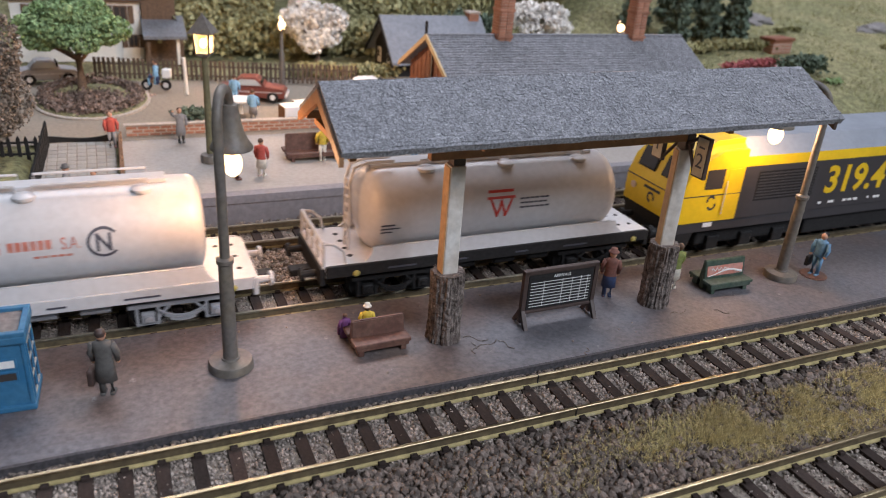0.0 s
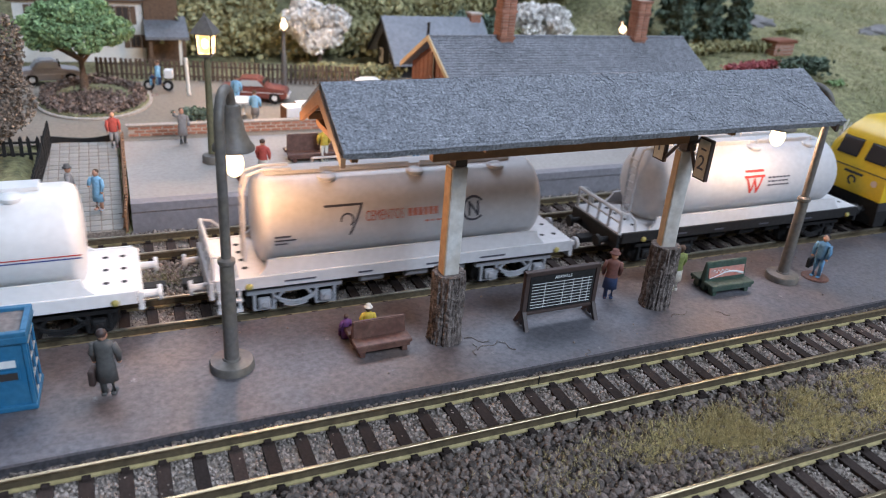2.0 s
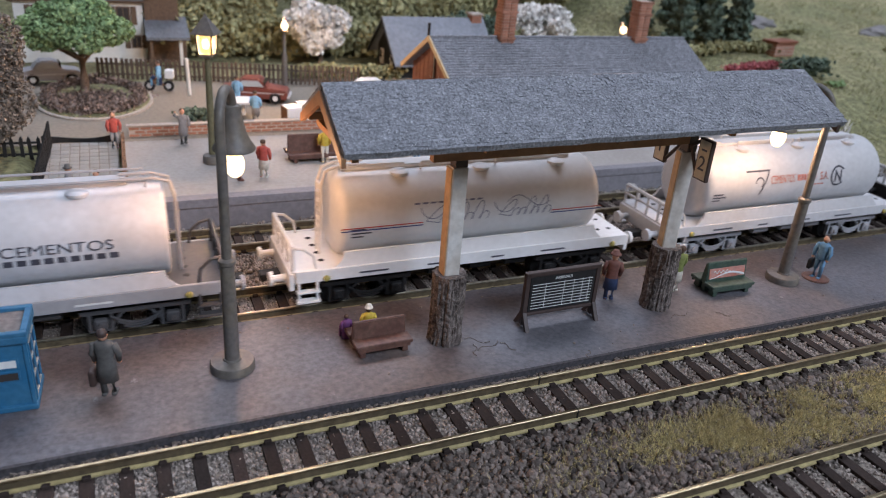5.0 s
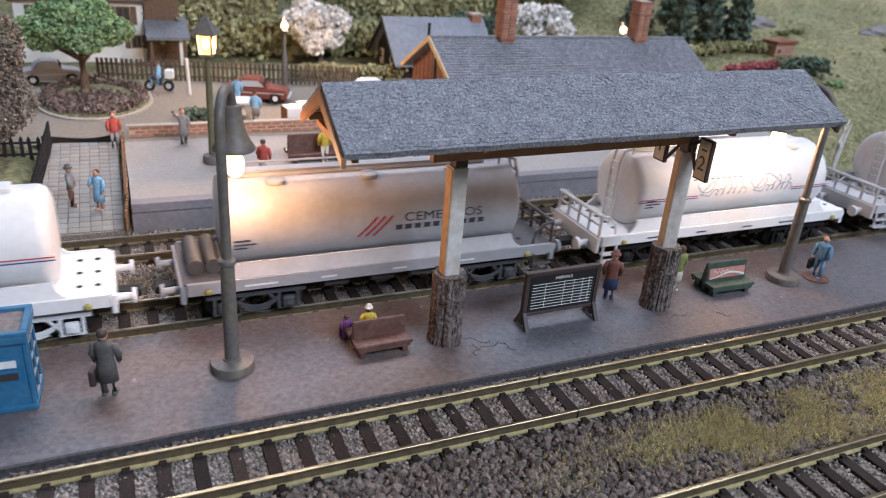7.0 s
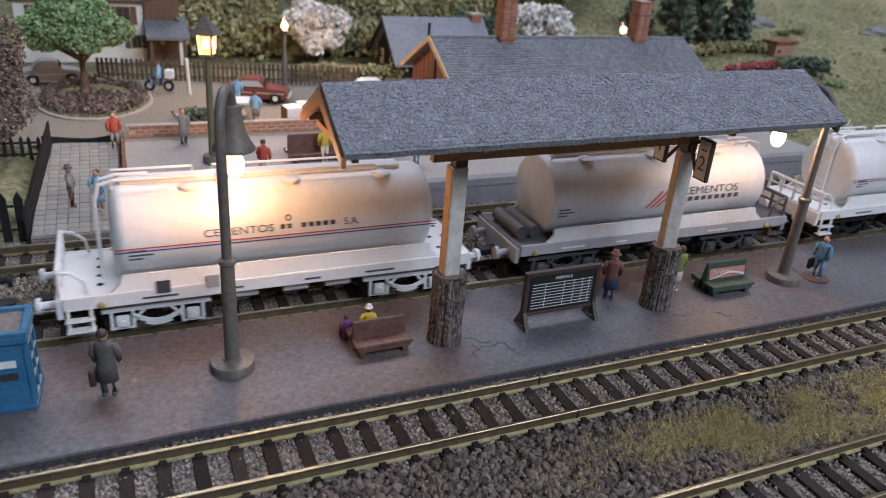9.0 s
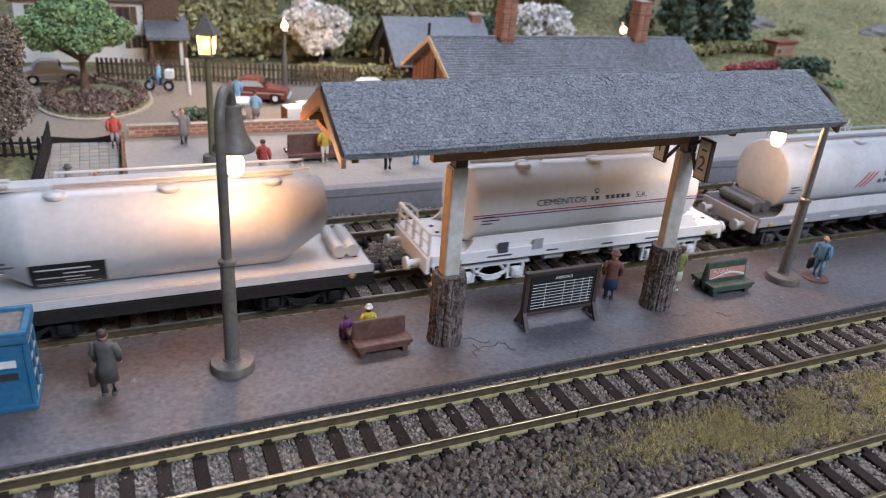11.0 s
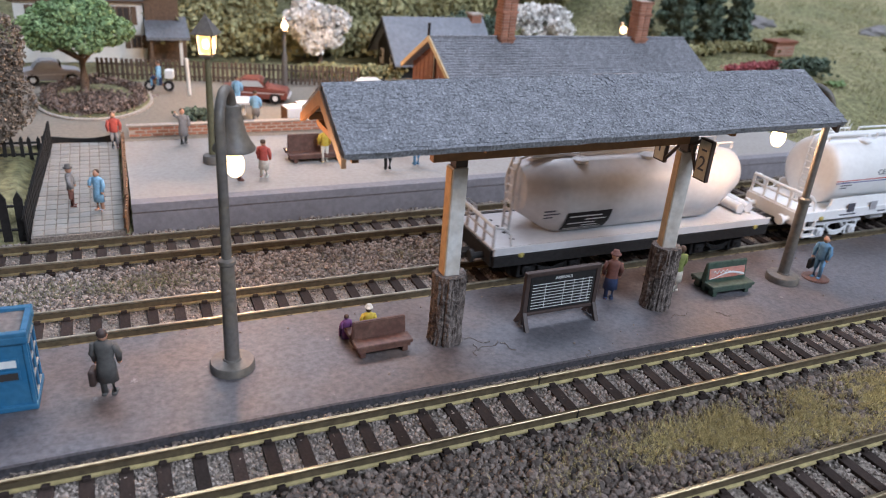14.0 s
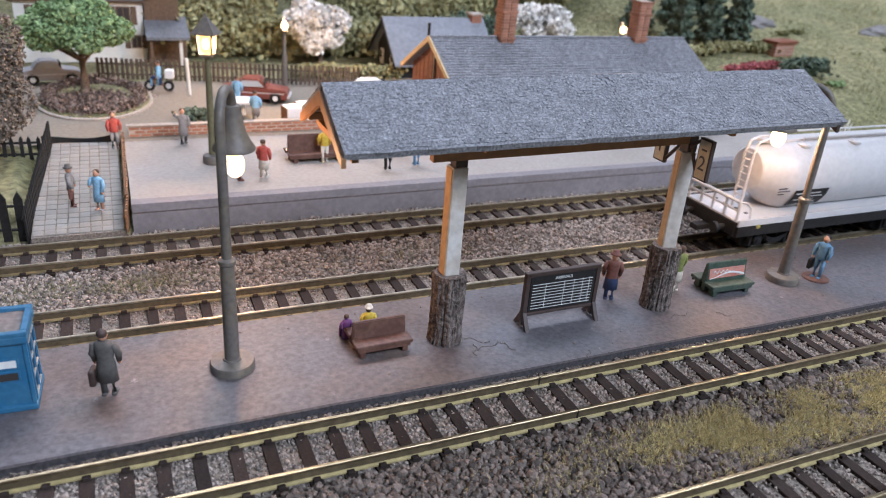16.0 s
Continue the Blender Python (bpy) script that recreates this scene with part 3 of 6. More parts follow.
def build_curved_lamp(x, y, ux, uy, label, drop=0.0, low=0.0, rise=0.0):
    """A swan-neck lamp; (ux, uy) is the way its arm points."""
    l = thing("platform_lamp", x, y, PZ, 0, label, "street lamp", "platform lamps")
    part("base", lathe(bmesh.new(), [(6.2, 0), (6.2, 2.0), (5.9, 2.5), (2.6, 2.9), (2.4, 3.4)], 32), POLE, l, smooth=40)
    part("lower_pole", C((0, 0, 3), (0, 0, 33.5), 2.1, 1.9, 20), POLE, l, smooth=40)
    part("collar", lathe(bmesh.new(), [(2.0, 32.6), (2.35, 33.0), (2.35, 34.0), (1.6, 34.6)], 20), POLE, l, smooth=40)
    R = 7.3
    pts = [(0, 0, 34), (0, 0, 52), (0, 0, 70 - low)] + [(ux * R * (1 - math.cos(a)), uy * R * (1 - math.cos(a)), 70 - low + R * 1.05 * math.sin(a)) for a in [math.pi * k / 14 for k in range(1, 15)]]
    part("neck", tube(bmesh.new(), pts, [1.35] * 3 + [1.3] * 14, 12), POLE, l, smooth=50)
    hx, hy = ux * 2 * R, uy * 2 * R
    t = Matrix.Translation((hx, hy, rise))
    part("hood", lathe(bmesh.new(), [(1.4, 70.5), (2.1, 70), (2.6, 66.5), (3.4, 63.0), (4.6, 60.2), (5.7, 58.6), (5.7, 58.0), (5.3, 58.0), (4.2, 60.0), (0.6, 61.5)], 28, t), POLE, l, smooth=40)
    g = part("bulb", sphere(bmesh.new(), (hx, hy, 55.4 - drop), (2.7, 2.7, 3.7), None, 16, 10), GLOW, l, "glowing warm bulb", smooth=60)
    g.visible_shadow = False


build_curved_lamp(22.1, 184.0, 0.35, 0.94, "grey-brown swan-neck lamp with a glowing bulb on the platform", -0.3, 0.0, 2.0)
build_curved_lamp(232.2, 184.2, -0.66, 0.75, "grey-brown swan-neck lamp with a glowing bulb beyond the canopy", 0.5, 2.6)


def build_lantern(x, y):
    l = thing("lantern_lamp", x, y, FZ, 0, "olive post with a lit four-sided lantern on the far platform", "street lamp")
    part("base", lathe(bmesh.new(), [(4.6, 0), (4.6, 3.0), (4.2, 3.6), (1.8, 4.2)], 20), POLE, l, smooth=40)
    part("pole", C((0, 0, 3), (0, 0, 48), 1.8, 1.25, 16), OLIVE, l, smooth=40)
    part("tray", lathe(bmesh.new(), [(1.2, 47.2), (4.1, 48.6), (4.3, 49.4)], 4, mm(0, 0, 0, 0, 0, 20)), POLE, l)
    bm = lathe(bmesh.new(), [(4.1, 49.5), (4.7, 57.6)], 4, mm(0, 0, 0, 0, 0, 20))
    g = part("lantern_glass", bm, PANEGLOW, l, "glowing yellow lantern panes")
    g.visible_shadow = False
    bl = part("bulb", sphere(bmesh.new(), (0, 0, 53.6), (1.6, 1.6, 2.2), None, 12, 8), GLOW, l, "glowing warm bulb", smooth=60)
    bl.visible_shadow = False
    for k in range(4):
        a = radians(20 + 90 * k)
        part("lantern_bar", tube(bmesh.new(), [(4.2 * math.cos(a), 4.2 * math.sin(a), 49.4), (4.8 * math.cos(a), 4.8 * math.sin(a), 58)], 0.35, 6), BLACKP, l)
    part("lantern_roof", lathe(bmesh.new(), [(7.2, 57.8), (6.9, 58.5), (0.7, 65.2), (0.4, 66.2)], 4, mm(0, 0, 0, 0, 0, 20)), POLE, l)


build_lantern(37.4, 340.5)


def build_post_lamp(x, y, h, label, r=1.2):
    l = thing("post_lamp", x, y, FZ, 0, label, "street lamp", "village lamps")
    part("pole", tube(bmesh.new(), [(0, 0, 0), (0, 0, h * 0.6), (0, 0, h * 0.62), (0, 0, h)], [r * 1.5, r * 1.4, r, r * 0.9], 10), POLE, l, smooth=50)
    g = part("bulb", sphere(bmesh.new(), (0, -1.5, h + 1.5), 2.4, None, 12, 8), GLOW, l, "glowing warm bulb", smooth=60)
    g.visible_shadow = False
    part("cap", C((0, 1.2, h + 1.5), (0, 1.2, h + 6), 2.0, 1.2, 10), POLE, l)
    # Disc added under the bulb to keep its light off the pole
    part("tray", C((0, -1.0, h - 1.6), (0, -1.0, h - 1.0), 3.0, 3.0, 16), POLE, l)


build_post_lamp(98, 470, 40, "slim grey post with a glowing bulb by the fence")
build_post_lamp(305.6, 411.5, 49, "slim post with a small glowing bulb behind the station")

# ---- platform furniture ----


def build_bench(x, y, rz, w, material, label, sign=False, high=9.6, zb=None):
    """A moulded back-to-back bench: one raked back between two seats."""
    b = thing("bench", x, y, PZ if zb is None else zb, rz, label, "bench", "platform benches")
    h = w / 2
    back = prism(bmesh.new(), [(-1.6, 3.6), (1.6, 3.6), (0.6, high), (-0.6, high)], -h, h, "x")
    bmesh.ops.bevel(back, geom=back.edges[:], offset=0.25, segments=2, affect="EDGES")
    part("backrest", back, material, b)
    for s in (-1, 1):
        part("seat", B(-h - 0.6, h + 0.6, min(s * 1.2, s * 6.2), max(s * 1.2, s * 6.2), 3.2, 4.5, 0.3), material, b)
        for k in (-0.8, 0.82):
            part("leg", B(k * h - 0.9, k * h + 0.9, min(s * 2.6, s * 5.4), max(s * 2.6, s * 5.4), 0, 3.3, 0.2), material, b)
    part("spine", B(-h + 0.5, h - 0.5, -1.0, 1.0, 0.4, 3.6, 0.2), material, b)
    for s in (-1, 1):
        part("apron", B(-h, h, min(s * 5.2, s * 5.9), max(s * 5.2, s * 5.9), 2.0, 3.3, 0.15), material, b)
    if sign:
        m = mm(0, -1.25, 7.4, -9.0, 0, 0)
        pn = part("sign_panel", box(bmesh.new(), -h + 1.0, h - 1.0, -0.12, 0.12, -1.9, 1.9, 0, m), REDFADE, b, "faded red panel with a white flourish")
        pts = [m @ Vector((-h + 3.0 + 7.5 * k / 22, -0.2, 0.5 + 0.55 * math.sin(k * 1.15))) for k in range(23)]
        part("flourish", tube(bmesh.new(), pts, 0.16, 5), WHITEPR, pn)
        pts = [m @ Vector((-h + 1.3 + (w - 2.8) * k / 14, -0.15, -1.1 + 1.0 * math.sin(k * 0.33 - 1.2))) for k in range(15)]
        part("stripe", tube(bmesh.new(), pts, [0.1 + 0.028 * k for k in range(15)], 5), WHITEPR, pn)
    return b


build_bench(65.3, 183.2, 1.5, 16.6, BROWN, "brown moulded bench on the platform by two seated dolls")
build_bench(202.0, 185.0, -1.0, 18.6, GREENP, "dark green bench with a red advertising panel on its back", True, 11.6)


def build_notice_board():
    n = thing("notice_board", 127.4, 181.0, PZ, 0.5, "dark framed timetable board on splayed feet", "notice board")
    w = 13.4
    part("panel", B(-w, w, -0.5, 0.5, 4.8, 19.0, 0.15), DARKBROWN, n)
    for a in ((-w - 0.8, w + 0.8, 18.4, 19.8), (-w - 0.8, w + 0.8, 4.2, 5.2)):
        part("frame_rail", B(a[0], a[1], -0.9, 0.9, a[2], a[3], 0.2), DARKBROWN, n)
    for s in (-1, 1):
        part("frame_post", B(s * w - 0.8, s * w + 0.8, -0.9, 0.9, 1.0, 19.6, 0.2), DARKBROWN, n)
        bm = bmesh.new()
        prism(bm, [(-4.3, 0), (-3.0, 0), (0, 3.4), (3.0, 0), (4.3, 0), (1.0, 5.6), (-1.0, 5.6)], s * w - 0.7, s * w + 0.7, "x")
        part("foot", bm, DARKBROWN, n)
    face = part("board_face", B(-w + 1.1, w - 1.1, -0.72, -0.5, 5.6, 18.0), BLACKP, n)
    for k in range(9):
        z = 6.6 + 1.08 * k
        part("line", B(-w + 2.0, w - 2.0, -0.80, -0.73, z - 0.1, z + 0.1), WHITEPR, face)
    for x in (-6.5, 0.5, 4.2, 7.6, 10.2):
        part("column_line", B(x - 0.09, x + 0.09, -0.81, -0.74, 6.4, 15.6), WHITEPR, face)
    text("lettering", "ARRIVALS", 1.5, WHITEPR, face, mm(0, -0.78, 16.9, 90, 0, 0))


build_notice_board()


DUST = mat("dusty_roof", (0.20, 0.175, 0.165), 0.9, 0.25, 700, 0.3)


WINFRAME = mat("worn_pale_frame", (0.32, 0.33, 0.33), 0.6, 0.3, 600, 0.2)


def build_kiosk():
    k = thing("phone_kiosk", -34.5, 186.5, PZ, -2, "blue plastic telephone kiosk with small windows", "kiosk")
    w, d, h = 7.4, 6.4, 20.5
    part("body", B(-w, w, -d, d, 0, h, 0.5), BLUEP, k)
    part("cornice", B(-w - 1, w + 1, -d - 1, d + 1, h - 1, h + 1.2, 0.4), BLUEP, k)
    rf = part("roof", B(-w + 0.6, w - 0.6, -d + 0.6, d - 0.6, h + 1.0, h + 1.35), DUST, k, "dusty grey roof panel")
    for a in ((-w - 1, w + 1, -d - 1, -d + 0.6), (-w - 1, w + 1, d - 0.6, d + 1), (-w - 1, -w + 0.6, -d + 0.6, d - 0.6), (w - 0.6, w + 1, -d + 0.6, d - 0.6)):
        part("roof_rim", B(*a, h + 1.1, h + 2.3, 0.25), BLUEP, rf)
    for zz, ww in ((13.8, WHITEPR), (10.2, GLASSD)):
        f = part("window", B(0.2, 5.4, -d - 0.2, -d + 0.1, zz - 1.5, zz + 1.5, 0.1), BLUEP, k)
        part("pane", B(0.7, 4.9, -d - 0.32, -d - 0.2, zz - 1.0, zz + 1.0), ww, f)
    for s in (-1, 1):
        part("corner_strip", B(s * w - 0.5, s * w + 0.5, -d - 0.4, -d + 0.6, 0, h - 1, 0.2), BLUEP, k)
    part("side_panel", B(w - 0.1, w + 0.35, -d + 1.6, d - 1.6, 2.5, h - 2.5), GLASSD, k, "dark glazed side panel")
    for y in (-d + 1.4, 0.0, d - 1.4):
        part("side_bar", B(w + 0.2, w + 0.75, y - 0.35, y + 0.35, 2.2, h - 2.2, 0.1), BLUEP, k)
    for z in (2.6, 8.0, 13.0, h - 2.6):
        part("side_rail", B(w + 0.2, w + 0.65, -d + 1.4, d - 1.4, z - 0.35, z + 0.35, 0.1), WINFRAME, k)
    part("plinth", B(-w - 0.8, w + 0.8, -d - 0.8, d + 0.8, 0, 1.6, 0.3), BLUEP, k)


build_kiosk()

# ---- figurines ----


def build_figure(x, y, z, rz, coat, legs, label, head=SKIN, hat=None, long_coat=True, arm=0.0, bag=None, seated=False, base=None, scale=1.0, bag_side=-1):
    """A painted miniature doll, one mesh with coloured faces."""
    bm = bmesh.new()
    cuts = []

    def close(slot):
        for f in bm.faces[cuts[-1] if cuts else 0:]:
            f.material_index = slot
        cuts.append(len(bm.faces))
    if seated:
        box(bm, -2.2, 2.2, -4.6, 1, 4.4, 6.4, 0.5), box(bm, -2.0, -0.3, -5.2, -3.6, 0, 5, 0.3), box(bm, 0.3, 2.0, -5.2, -3.6, 0, 5, 0.3)
    else:
        tube(bm, [(-1.1, 0, 0.6), (-1.2, 0.1, 5), (-1.0, 0, 9.5)], [0.75, 0.85, 1.2], 8)
        tube(bm, [(1.1, 0.3, 0.6), (1.2, 0.1, 5), (1.0, 0, 9.5)], [0.75, 0.85, 1.2], 8)
        box(bm, -1.8, -0.5, -1.9, 0.8, 0, 1.0, 0.3), box(bm, 0.5, 1.8, -1.6, 1.1, 0, 1.0, 0.3)
    bm.faces.ensure_lookup_table()
    close(0)
    o = -3.6 if seated else 0
    lathe(bm, [(2.7 if long_coat else 2.0, (4.4 if long_coat else 8.6)), (2.4, 9), (2.0, 11.0), (2.5, 14.2), (2.3, 15.4), (0.9, 16.2)], 12, Matrix.Translation((0, 0, o)) @ Matrix.Diagonal((1, 0.68, 1, 1)))
    for s in (-1, 1):
        up = arm if s < 0 else 0
        tube(bm, [(s * 2.3, 0, 15.0 + o), (s * (3.1 + up), -0.4, 12.2 + o + up * 4), (s * (2.9 + up), -1.2, 9.6 + o + up * 8)], [1.0, 0.95, 0.7], 7)
    bm.faces.ensure_lookup_table()
    close(1)
    sphere(bm, (0, -0.1, 17.6 + o), (1.25, 1.4, 1.6), None, 10, 8)
    for s in (-1, 1):
        up = arm if s < 0 else 0
        sphere(bm, (s * (2.9 + up), -1.3, 9.2 + o + up * 8.6), 0.65, None, 6, 5)
    bm.faces.ensure_lookup_table()
    close(2)
    if hat:
        lathe(bm, [(2.0, 18.4), (2.0, 18.7), (1.35, 18.8), (1.2, 20.0), (0.6, 20.2)], 12, Matrix.Translation((0, 0, o)))
    else:
        sphere(bm, (0, 0.3, 18.2 + o), (1.35, 1.35, 1.25), None, 10, 6)
    if bag:
        box(bm, bag_side * 3.4 - 0.8, bag_side * 3.4 + 0.8, -2.2, 1.8, 3.4, 7.8, 0.4)
    if base:
        lathe(bm, [(4.6, -0.0), (4.6, 0.5), (4.2, 0.7)], 20)
    bm.faces.ensure_lookup_table()
    close(3)
    bmesh.ops.scale(bm, vec=(scale * 0.96,) * 3, verts=bm.verts[:])
    for f in bm.faces:
        f.smooth = True
    ob = part("figurine", bm, legs)
    for m_ in (coat, head, hat or bag or base or HAIR):
        ob.data.materials.append(m_)
    ob.matrix_world = at(x, y, z, rz)
    return tagged(ob, label, "figurine", "platform figurines")


HAIR = cloth("figure_hair", (0.09, 0.05, 0.03))
GREYC, BROWNC, GREENC, BLUEC = cloth("grey_cloth", (0.10, 0.095, 0.09)), cloth("brown_cloth", (0.15, 0.06, 0.045)), cloth("green_cloth", (0.16, 0.19, 0.05)), cloth("blue_cloth", (0.12, 0.26, 0.42))
YELC, REDC, PURC, NAVY = cloth("yellow_cloth", (0.55, 0.40, 0.05)), cloth("red_cloth", (0.45, 0.08, 0.06)), cloth("purple_cloth", (0.13, 0.04, 0.14)), cloth("navy_cloth", (0.03, 0.05, 0.12))
PALEC, LBLUE, MIDGREY = cloth("pale_cloth", (0.65, 0.60, 0.52)), cloth("light_blue_cloth", (0.25, 0.48, 0.68)), cloth("mid_grey_cloth", (0.26, 0.25, 0.25))
build_figure(-10.0, 180.5, PZ, 165, GREYC, GREYC, "painted doll in a dark grey coat with a bag", bag=DARKBROWN, bag_side=1, scale=1.08)
build_figure(154.0, 189.5, PZ, 150, BROWNC, NAVY, "painted doll in a brown coat and hat", hat=BROWNC)
build_figure(182.0, 188.0, PZ, 180, GREENC, PALEC, "painted doll in a green coat", head=HAIR)
build_figure(247.5, 181.5, PZ, -75, BLUEC, BLUEC, "painted doll in pale blue holding dark bags", long_coat=False, bag=BLACKP)
build_figure(57.0, 189.6, PZ, 190, PURC, PURC, "small painted doll in purple behind the bench", head=PURC, seated=True, scale=0.58)
build_figure(64.0, 189.2, PZ, 170, YELC, YELC, "painted doll in yellow with a pale cap behind the bench", head=HAIR, seated=True, hat=PALEC, scale=0.72)
tagged(part("rust_disc", lathe(bmesh.new(), [(5.2, PZ), (5.2, PZ + 0.4), (4.8, PZ + 0.6)], 24, Matrix.Translation((247.5, 181.5, 0))), BROWN), "round brown foot plate on the platform", "foot plate")

# ---- the train ----


def tank_mesh(x0, x1, r, zc, left, right, n=40):
    """A lying tank; left and right are end profiles: lists of (inset along x, radius share)."""
    prof = [(x0 + d, s * r) for d, s in left] + [(x1 - d, s * r) for d, s in right[::-1]]
    bm = bmesh.new()
    t = Matrix.Translation((0, 0, zc)) @ Matrix.Rotation(radians(90), 4, "Y")
    lathe(bm, [(rad, x) for x, rad in prof], n, t)
    if left is CONE:
        # the cones rise towards their ends, so that the belly slopes more than the back
        for v in bm.verts:
            d = max(0.0, 15.0 - min(v.co.x - x0, x1 - v.co.x))
            v.co.z += 0.22 * d
    bmesh.ops.recalc_face_normals(bm, faces=bm.faces[:])
    return bm


DOME = [(0, 0.05), (0.6, 0.4), (1.6, 0.68), (3.2, 0.87), (5.2, 0.97), (7.5, 1.0)]
SOFT = [(0, 0.05), (0.3, 0.5), (0.8, 0.8), (1.7, 0.93), (3.2, 0.99), (4.5, 1.0)]
FLAT = [(0, 0.05), (0.1, 0.9), (0.3, 0.96), (0.8, 0.99), (1.4, 1.0)]
CONE = [(0, 0.05), (0.2, 0.56), (0.8, 0.61), (13.0, 0.96), (14.5, 0.99), (16.0, 1.0)]
TR, TZ = 15.0, 29.6


def on_tank(x, deg, lift=0.12, r=TR):
    """Pose of a flat mark on the tank's near side, deg up from level."""
    a = radians(deg)
    return mm(x, -(r + lift) * math.cos(a), TZ + (r + lift) * math.sin(a), 90 - deg, 0, 0)


def bar_on_tank(x0, x1, d0, d1, r=TR, lift=0.06):
    """A thin curved band on the near side of the tank, from d0 to d1 degrees."""
    bm = bmesh.new()
    n = max(1, int(abs(d1 - d0) / 4))
    prev = None
    for k in range(n + 1):
        a = radians(d0 + (d1 - d0) * k / n)
        y, z = -(r + lift) * math.cos(a), TZ + (r + lift) * math.sin(a)
        row = (bm.verts.new((x0, y, z)), bm.verts.new((x1, y, z)))
        if prev:
            bm.faces.new((prev[0], prev[1], row[1], row[0]))
        prev = row
    return bm


def words_as_bars(parent, x0, x1, deg, h, material, n=1, gap=0.35, r=TR):
    """Lettering shown as a row of plain bars."""
    w = (x1 - x0) / n
    for k in range(n):
        part("mark", bar_on_tank(x0 + w * k, x0 + w * (k + 1 - gap), deg - h / 2, deg + h / 2, r), material, parent)


def build_wagon(label, body, frame, bogie, ends, top_rail, flip=False, skirt=True, sill=None):
    w = thing("tank_wagon", 0, 0, 0, 0, label, "tank wagon", "train wagons")
    f = -1 if flip else 1

    def fx(a, b):
        return (a, b) if f > 0 else (-b, -a)
    tx0, tx1 = fx(-51, 49)
    tank = part("tank", tank_mesh(tx0, tx1, TR, TZ, ends[0], ends[1]), body, w, smooth=35)
    dx0, dx1 = fx(-66, 62)
    part("deck", B(dx0, dx1, -15.6, 15.6, 14.2, 16.2, 0.3), frame, w)
    for s in (-1, 1):
        part("side_sill", B(dx0 + 1, dx1 - 1, s * 15.9 - 0.6, s * 15.9 + 0.6, 12.2, 16.4, 0.25), sill or frame, w)
        if skirt:
            bm = bmesh.new()
            out = [(tx0 - 1.5, 16.2), (tx1 + 1.5, 16.2), (tx1 + 0.2, 17.0), (tx1 - 1.6, 18.8), (tx1 - 2.2, 21.0), (tx0 + 2.2, 21.0), (tx0 + 1.6, 18.8), (tx0 - 0.2, 17.0)]
            prism(bm, out, s * 15.4 - 0.5, s * 15.4 + 0.5, "y")
            for v in bm.verts:
                v.co.y -= s * (v.co.z - 16.2) * 0.22
            part("saddle_plate", bm, frame, w)
        for e in fx(-66, 62):
            sg = -1 if e < 0 else 1
            bf = part("buffer", C((e, s * 9.8, 11.8), (e + sg * 5.2, s * 9.8, 11.8), 1.3, 1.1, 12), sill or frame, w)
            part("buffer_head", C((e + sg * 5.0, s * 9.8, 11.8), (e + sg * 6.2, s * 9.8, 11.8), 2.5, 2.3, 16), sill or frame, bf)
    for e in fx(-66, 62):
        part("headstock", B(e - 0.8, e + 0.8, -15.8, 15.8, 9.6, 15.6, 0.25), sill or frame, w)
        sg = -1 if e < 0 else 1
        part("coupling", B(min(e, e + sg * 7.5), max(e, e + sg * 7.5), -2.2, 2.2, 7.2, 9.6, 0.3), BLACKP, w)
    for x in (-55, 55):
        part("brake_lever", sphere(bmesh.new(), (x, -16.9, 13.4), (1.2, 0.7, 1.1), None, 8, 6), LEVER, w, "small yellow lever")
    part("underframe", B(-52, 52, -6, 6, 8.0, 13.8, 0.5), DARKP if frame is not WHITEP else bogie, w)
    for bx in (-40, 40):
        bg = part("bogie", B(bx - 14, bx + 14, -5, 5, 6.5, 9.5, 0.4), bogie, w)
        for s in (-1, 1):
            bm = bmesh.new()
            box(bm, bx - 15.5, bx + 15.5, s * 12.4 - 0.8, s * 12.4 + 0.8, 8.3, 9.8, 0.2)
            for ax in (-10, 10):
                for d in (-3.0, 3.0):
                    box(bm, bx + ax + d - 0.45, bx + ax + d + 0.45, s * 12.6 - 0.7, s * 12.6 + 0.7, 2.6, 8.4)
                tube(bm, [(bx + ax - 3.0, s * 12.8, 2.8), (bx + ax + 3.0, s * 12.8, 2.8)], 0.4, 5)
            tube(bm, [(bx - 7, s * 12.6, 4.4), (bx - 3.5, s * 12.6, 8.6)], 0.55, 5), tube(bm, [(bx + 7, s * 12.6, 4.4), (bx + 3.5, s * 12.6, 8.6)], 0.55, 5)
            part("side_frame", bm, bogie, bg)
            for ax in (-10, 10):
                axb = part("axle_box", B(bx + ax - 2.0, bx + ax + 2.0, s * 13.4 - 1.0, s * 13.4 + 1.0, 3.6, 7.2, 0.6), bogie, bg)
                part("axle_cap", C((bx + ax, s * 14.3, 5.3), (bx + ax, s * 14.9, 5.3), 1.2, 0.9, 12), bogie, axb)
            for lv in range(3):
                n = 7 - lv * 1.6
                part("leaf_spring", tube(bmesh.new(), [(bx + n * k / 3, s * 13.9, 5.0 - lv * 0.75 + 0.055 * (n * k / 3) ** 2) for k in range(-3, 4)], 0.42, 5), bogie, bg)
        for ax in (-10, 10):
            wh = part("wheelset", C((bx + ax, -9.6, 5.3), (bx + ax, 9.6, 5.3), 1.0, 1.0, 10), BLACKP, bg)
            for s in (-1, 1):
                part("wheel", C((bx + ax, s * 7.3, 5.3), (bx + ax, s * 9.9, 5.3), 5.9, 5.3, 24), BLACKP, wh)
    for x in (-14, 2, 16):
        part("brake_cylinder", C((x - 4, -11.5, 9.5), (x + 4, -11.5, 9.5), 1.6, 1.6, 12), bogie, w)
    # walkway end with railing
    e = -66 if not flip else 66
    g = 1 if not flip else -1
